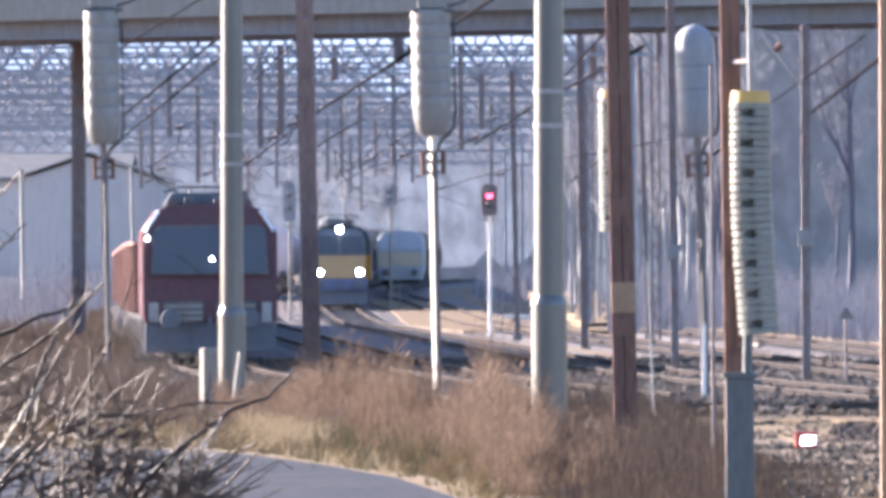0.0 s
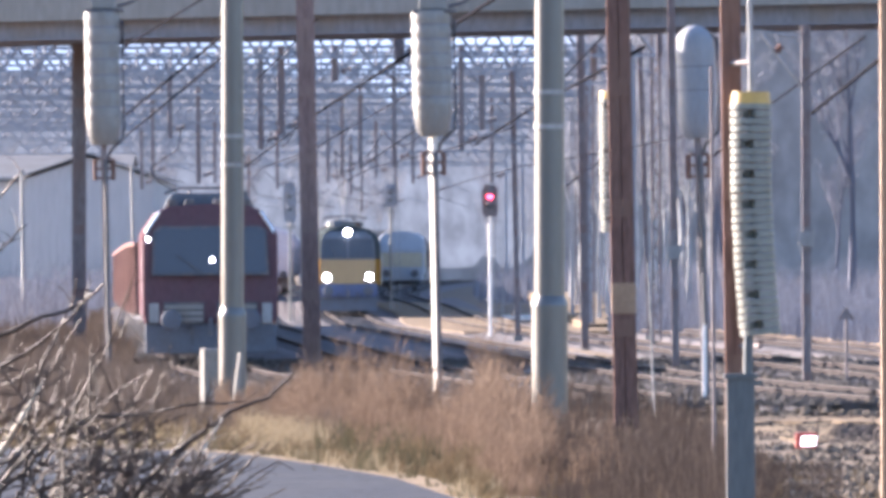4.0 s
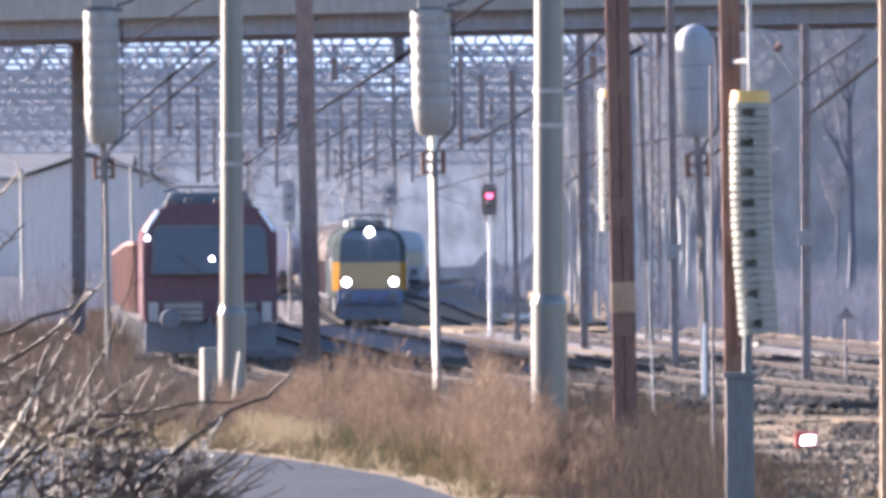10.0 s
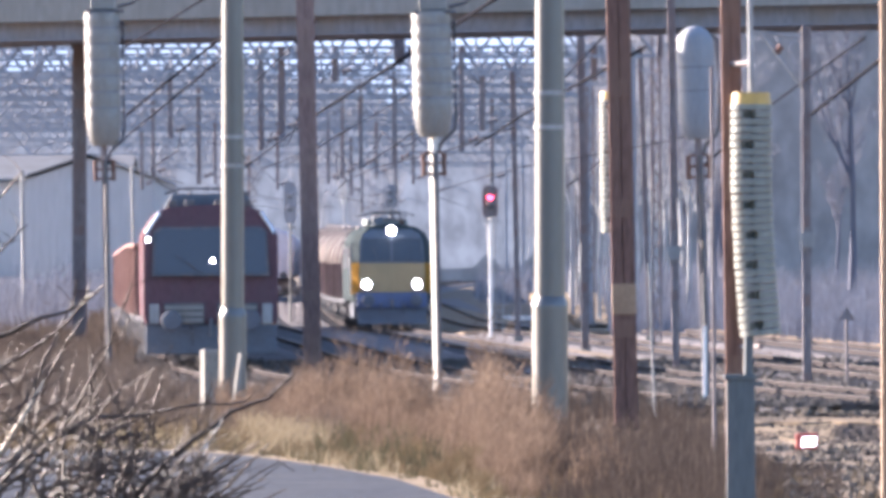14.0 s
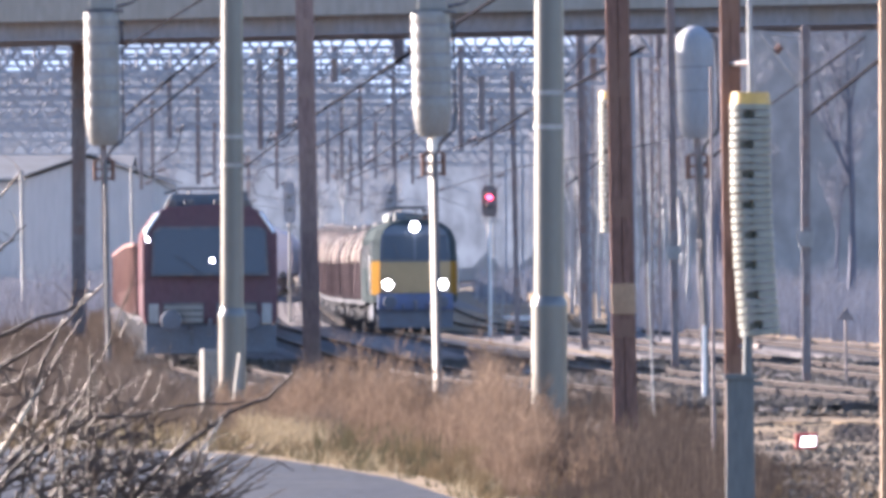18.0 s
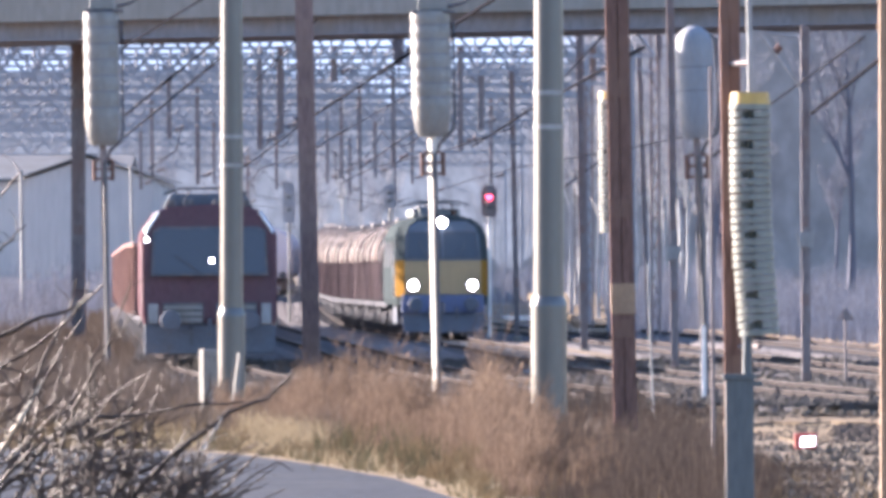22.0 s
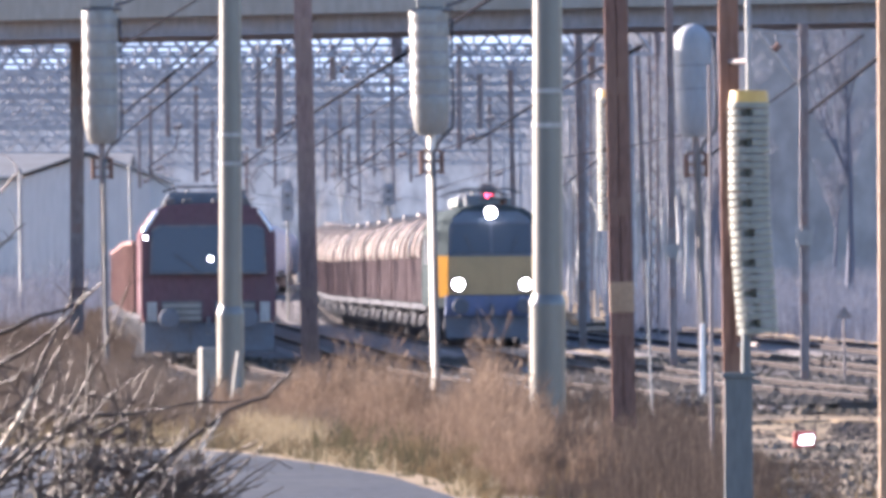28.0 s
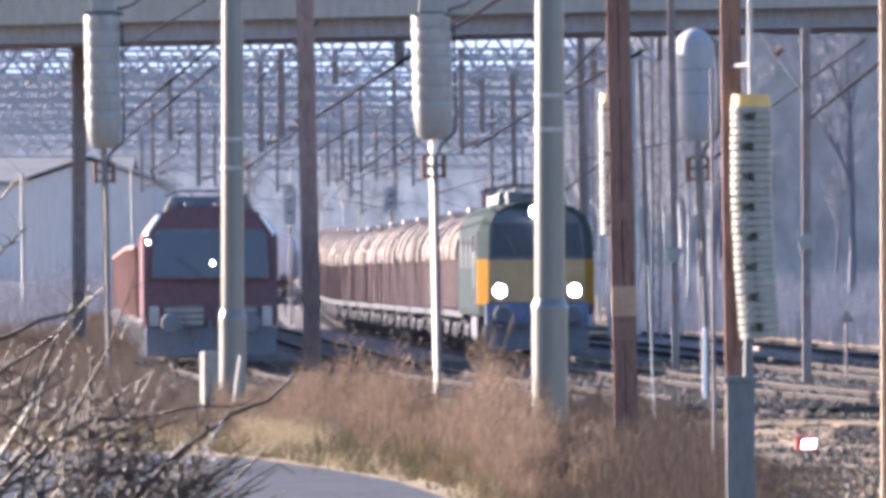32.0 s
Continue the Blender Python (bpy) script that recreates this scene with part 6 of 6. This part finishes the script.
loft(bm, [[(-0.095, y, zz - 0.07), (0.105, y, zz - 0.06), (0.12, y, zz + 0.065), (-0.075, y, zz + 0.055)] for y in (-0.124, -0.112)])
part("pane", bm, glow("sun_glint_pane", (1, 1, 1), 1.4), root, "glowing white pane painted as a sun glint")

root = thing("concrete_stake", "short square weathered concrete marker stake", "post", "", pose(-4.103, 148.115, GROUND - 0.1, 0, 0, 24))
bm = bmesh.new()
h = 0.869 - GROUND + 0.1
loft(bm, [[(-0.15, -0.1, 0), (0.13, -0.1, 0), (0.13, 0.1, 0), (-0.15, 0.1, 0)], [(-0.15, -0.1, h - 0.03), (0.13, -0.1, h - 0.03), (0.13, 0.1, h - 0.03), (-0.15, 0.1, h - 0.03)],
          [(-0.12, -0.07, h), (0.1, -0.07, h), (0.1, 0.07, h), (-0.12, 0.07, h)]])
part("stake", bm, M_CONC, root)
root = thing("leaning_stake", "leaning pale broken concrete stake", "post", "", pose(-3.619, 143.842, GROUND - 0.1, 0, 9, 35))
bm = bmesh.new()
h = 0.859 - GROUND + 0.1
loft(bm, [[(-0.05, -0.05, 0), (0.05, -0.05, 0), (0.05, 0.05, 0), (-0.05, 0.05, 0)], [(-0.04, -0.04, h), (0.045, -0.04, h - 0.08), (0.045, 0.04, h - 0.08), (-0.04, 0.04, h)]])
part("stake", bm, M_CONC, root)

root = thing("warning_sign", "small triangular grey lineside sign on a post, seen from behind", "sign", "", pose(8.091, 169.996, GROUND))
h = 1.251 - GROUND
bm = bmesh.new()
tube(bm, [(0, 0, -0.1), (0, 0, h)], 0.03, 8)
part("post", bm, M_RUST_GREY, root)
bm = bmesh.new()
loft(bm, [[(-0.17, y, h - 0.12), (0.17, y, h - 0.12), (0, y, h + 0.14)] for y in (-0.05, -0.03)])
part("plate", bm, M_RUST_GREY, root)

# low concrete troughs and stacked sleepers beside the tracks
for (x, d, w, L, mt, lb) in ((7.846, 160.856, 0.55, 0.5, M_SLEEPER, "dark stacked old sleepers beside a track"),
                             (3.386, 373.990, 0.8, 1.2, M_WHITE, "pale low lineside cabinet in haze"),
                             (6.677, 356.181, 1.0, 1.0, M_WHITE, "pale low lineside cabinet in haze")):
    root = thing("lineside_block", lb, "block", "", pose(x, d, GROUND - 0.03 + grade(d), 0, 0, 3))
    for k in range(2):
        bm = bmesh.new()
        box(bm, -w, w, -L / 2, L / 2, 0.1 * k, 0.1 * k + 0.097, 0.012)
        part("slab", bm, mt, root)


# ---- brambles close to the camera ----
def bush(name, lines, label, tangle, seed):
    rnd = random.Random(seed)
    base = Vector(lines[0][0][0])
    root = thing(name, label, "shrub", "", Matrix.Translation((base.x, base.y, GROUND)))
    o = Vector((base.x, base.y, GROUND))
    for pts, r, mt in lines:
        P = [Vector(p) + Vector((0, rnd.uniform(-0.15, 0.15), 0)) - o for p in pts]
        fine = []
        for a, b in zip(P, P[1:]):
            for u in (0, 0.33, 0.67):
                fine.append(a.lerp(b, u) + Vector((rnd.uniform(-1, 1), 0, rnd.uniform(-1, 1))) * 0.006)
        fine.append(P[-1])
        bm = bmesh.new()
        n = len(fine)
        tube(bm, fine, [1.3 * r * (1 - 0.6 * i / (n - 1)) for i in range(n)], 7)
        br = part("branch", bm, mt, root)
        for _ in range(2 + n // 5):
            i = rnd.randrange(1, n)
            q = fine[i] + Vector((rnd.uniform(-0.12, 0.12), rnd.uniform(-0.1, 0.1), rnd.uniform(-0.02, 0.16)))
            bm = bmesh.new()
            tube(bm, [fine[i], fine[i].lerp(q, 0.5) + Vector((0.01, 0, 0.008)), q], [r * 0.45, r * 0.35, r * 0.15], 5)
            part("twig", bm, mt, br)
    x0, x1, z0, z1, d0, d1, count = tangle
    tangle_bm = bmesh.new()
    for i in range(count):
        u = rnd.random()
        x = x0 + (x1 - x0) * u
        top = z1 - (z1 - z0) * u ** 0.8 * 0.85
        z = rnd.uniform(z0, max(z0 + 0.05, top))
        d = rnd.uniform(d0, d1)
        a = rnd.gauss(0.7, 0.75)
        L = rnd.uniform(0.12, 0.55)
        p = Vector((x, d, z)) - o
        q = p + Vector((math.cos(a) * L, rnd.uniform(-0.2, 0.2), math.sin(a) * L))
        mid = p.lerp(q, 0.5) + Vector((rnd.uniform(-0.03, 0.03), 0, rnd.uniform(-0.03, 0.03)))
        r = rnd.uniform(0.003, 0.008)
        tube(tangle_bm, [p, mid, q], [r, r * 0.85, r * 0.4], 5, False)
    for i in range(9):
        x = x0 - 0.05 + (x1 - x0) * i / 11
        bm = bmesh.new()
        p = Vector((x, (d0 + d1) / 2, GROUND - 0.05)) - o
        tube(bm, [p, p + Vector((rnd.uniform(-0.1, 0.1), 0, 0.9)), p + Vector((rnd.uniform(-0.1, 0.15), 0, z0 - GROUND + 0.25))], [0.014, 0.012, 0.008], 7)
        part("stem", bm, M_BRAMBLE, root)
    t = part("tangle", tangle_bm, M_BRAMBLE, root)
    t["kind"] = "stuff"
    return root


bush("bramble_bush", [
    ([(-2.5, 40, 1.9), (-2.098, 39.999, 2.197), (-1.897, 39.999, 2.286), (-1.737, 39.999, 2.339), (-1.611, 39.999, 2.440)], 0.011, M_BRAMBLE),
    ([(-2.4, 40, 1.6), (-2.099, 39.999, 2.047), (-1.831, 39.999, 2.217), (-1.654, 39.999, 2.397)], 0.010, M_BRAMBLE),
    ([(-2.5, 40, 2.6), (-2.095, 39.999, 2.873), (-1.993, 39.999, 2.971)], 0.007, M_BRAMBLE),
    ([(-2.5, 40, 2.4), (-2.096, 39.999, 2.603), (-2.026, 39.999, 2.677), (-1.978, 39.999, 2.725)], 0.007, M_BRAMBLE),
    ([(-2.25, 40, 1.5), (-2.101, 39.999, 1.651), (-2.004, 39.999, 1.795), (-1.940, 39.999, 1.912)], 0.015, M_BRAMBLE_PALE),
    ([(-1.5, 40, 1.2), (-1.461, 39.999, 1.455), (-1.299, 39.999, 1.626), (-1.133, 39.999, 1.748), (-1.026, 39.999, 1.827), (-0.843, 39.999, 1.896), (-0.709, 39.999, 2.018)], 0.013, M_BRAMBLE),
    ([(-2.1, 40, 1.5), (-1.941, 39.999, 1.661), (-1.673, 39.999, 1.815), (-1.459, 39.999, 1.814), (-1.218, 39.999, 1.866), (-0.950, 39.999, 1.880)], 0.009, M_BRAMBLE),
    ([(-2.0, 40, 1.7), (-1.890, 39.999, 2.089), (-1.804, 39.999, 2.248), (-1.744, 39.999, 2.403), (-1.728, 39.999, 2.467)], 0.006, M_BRAMBLE),
    ([(-2.2, 40, 1.2), (-2.102, 39.999, 1.469), (-1.981, 39.999, 1.560), (-1.847, 39.999, 1.725)], 0.013, M_BRAMBLE),
    ([(-2.0, 40, 1.2), (-1.995, 39.999, 1.501), (-1.907, 39.999, 1.955), (-1.778, 39.999, 2.195)], 0.007, M_BRAMBLE),
    ([(-1.8, 40, 1.3), (-1.807, 39.999, 1.767), (-1.618, 39.999, 2.087), (-1.477, 39.999, 2.429)], 0.007, M_BRAMBLE),
    ([(-1.6, 40, 1.3), (-1.701, 39.999, 1.440), (-1.646, 39.999, 1.766), (-1.671, 39.999, 2.087)], 0.008, M_BRAMBLE),
    ([(-1.3, 40, 1.2), (-1.220, 39.999, 1.438), (-1.113, 39.999, 1.496), (-1.059, 39.999, 1.523)], 0.006, M_BRAMBLE),
    ([(-1.7, 40, 1.4), (-1.671, 39.999, 2.087), (-1.537, 39.999, 2.194), (-1.456, 39.999, 2.311)], 0.006, M_BRAMBLE),
    ([(-1.14, 40, 1.66), (-1.118, 39.999, 1.685), (-1.09, 39.999, 1.735), (-1.05, 39.999, 1.805)], 0.007, M_BRAMBLE_PALE),
    ([(-1.9, 40, 1.4), (-2.047, 39.999, 1.768), (-1.752, 39.999, 1.927), (-1.472, 39.999, 1.872)], 0.007, M_BRAMBLE),
    ([(-1.2, 40, 1.3), (-0.925, 39.999, 1.522), (-0.791, 39.999, 1.596), (-0.711, 39.999, 1.558)], 0.004, M_BRAMBLE),
], "bare thorny bramble bush with two pale stems", (-2.3, -1.15, 1.25, 2.25, 39.6, 41.4, 430), 41)


# ---- movement: the freight train comes on along its line ----
def motions():
    times = [float(t) for t in range(33)]
    walk(LOCO, [(t, rail_pose(front_at(t) + 3.3, front_at(t) + 10.3)) for t in times])
    start = front_at(0.0)
    steps = [i / 10 for i in range(321)]
    for bg in [o for o in LOCO.children if o.name.startswith("bogie")]:
        for ws in bg.children:
            p = ws.matrix_basis.translation.copy()
            walk(ws, [(t, Matrix.Translation(p) @ pose(0, 0, 0, math.degrees((start - front_at(t)) / 0.465), 0, 0)) for t in steps])
    for i, w in enumerate(WAGONS):
        s = 14.7 + 12.2 * i
        walk(w, [(t, rail_pose(front_at(t) + s, front_at(t) + s + 7.0)) for t in times])


motions()
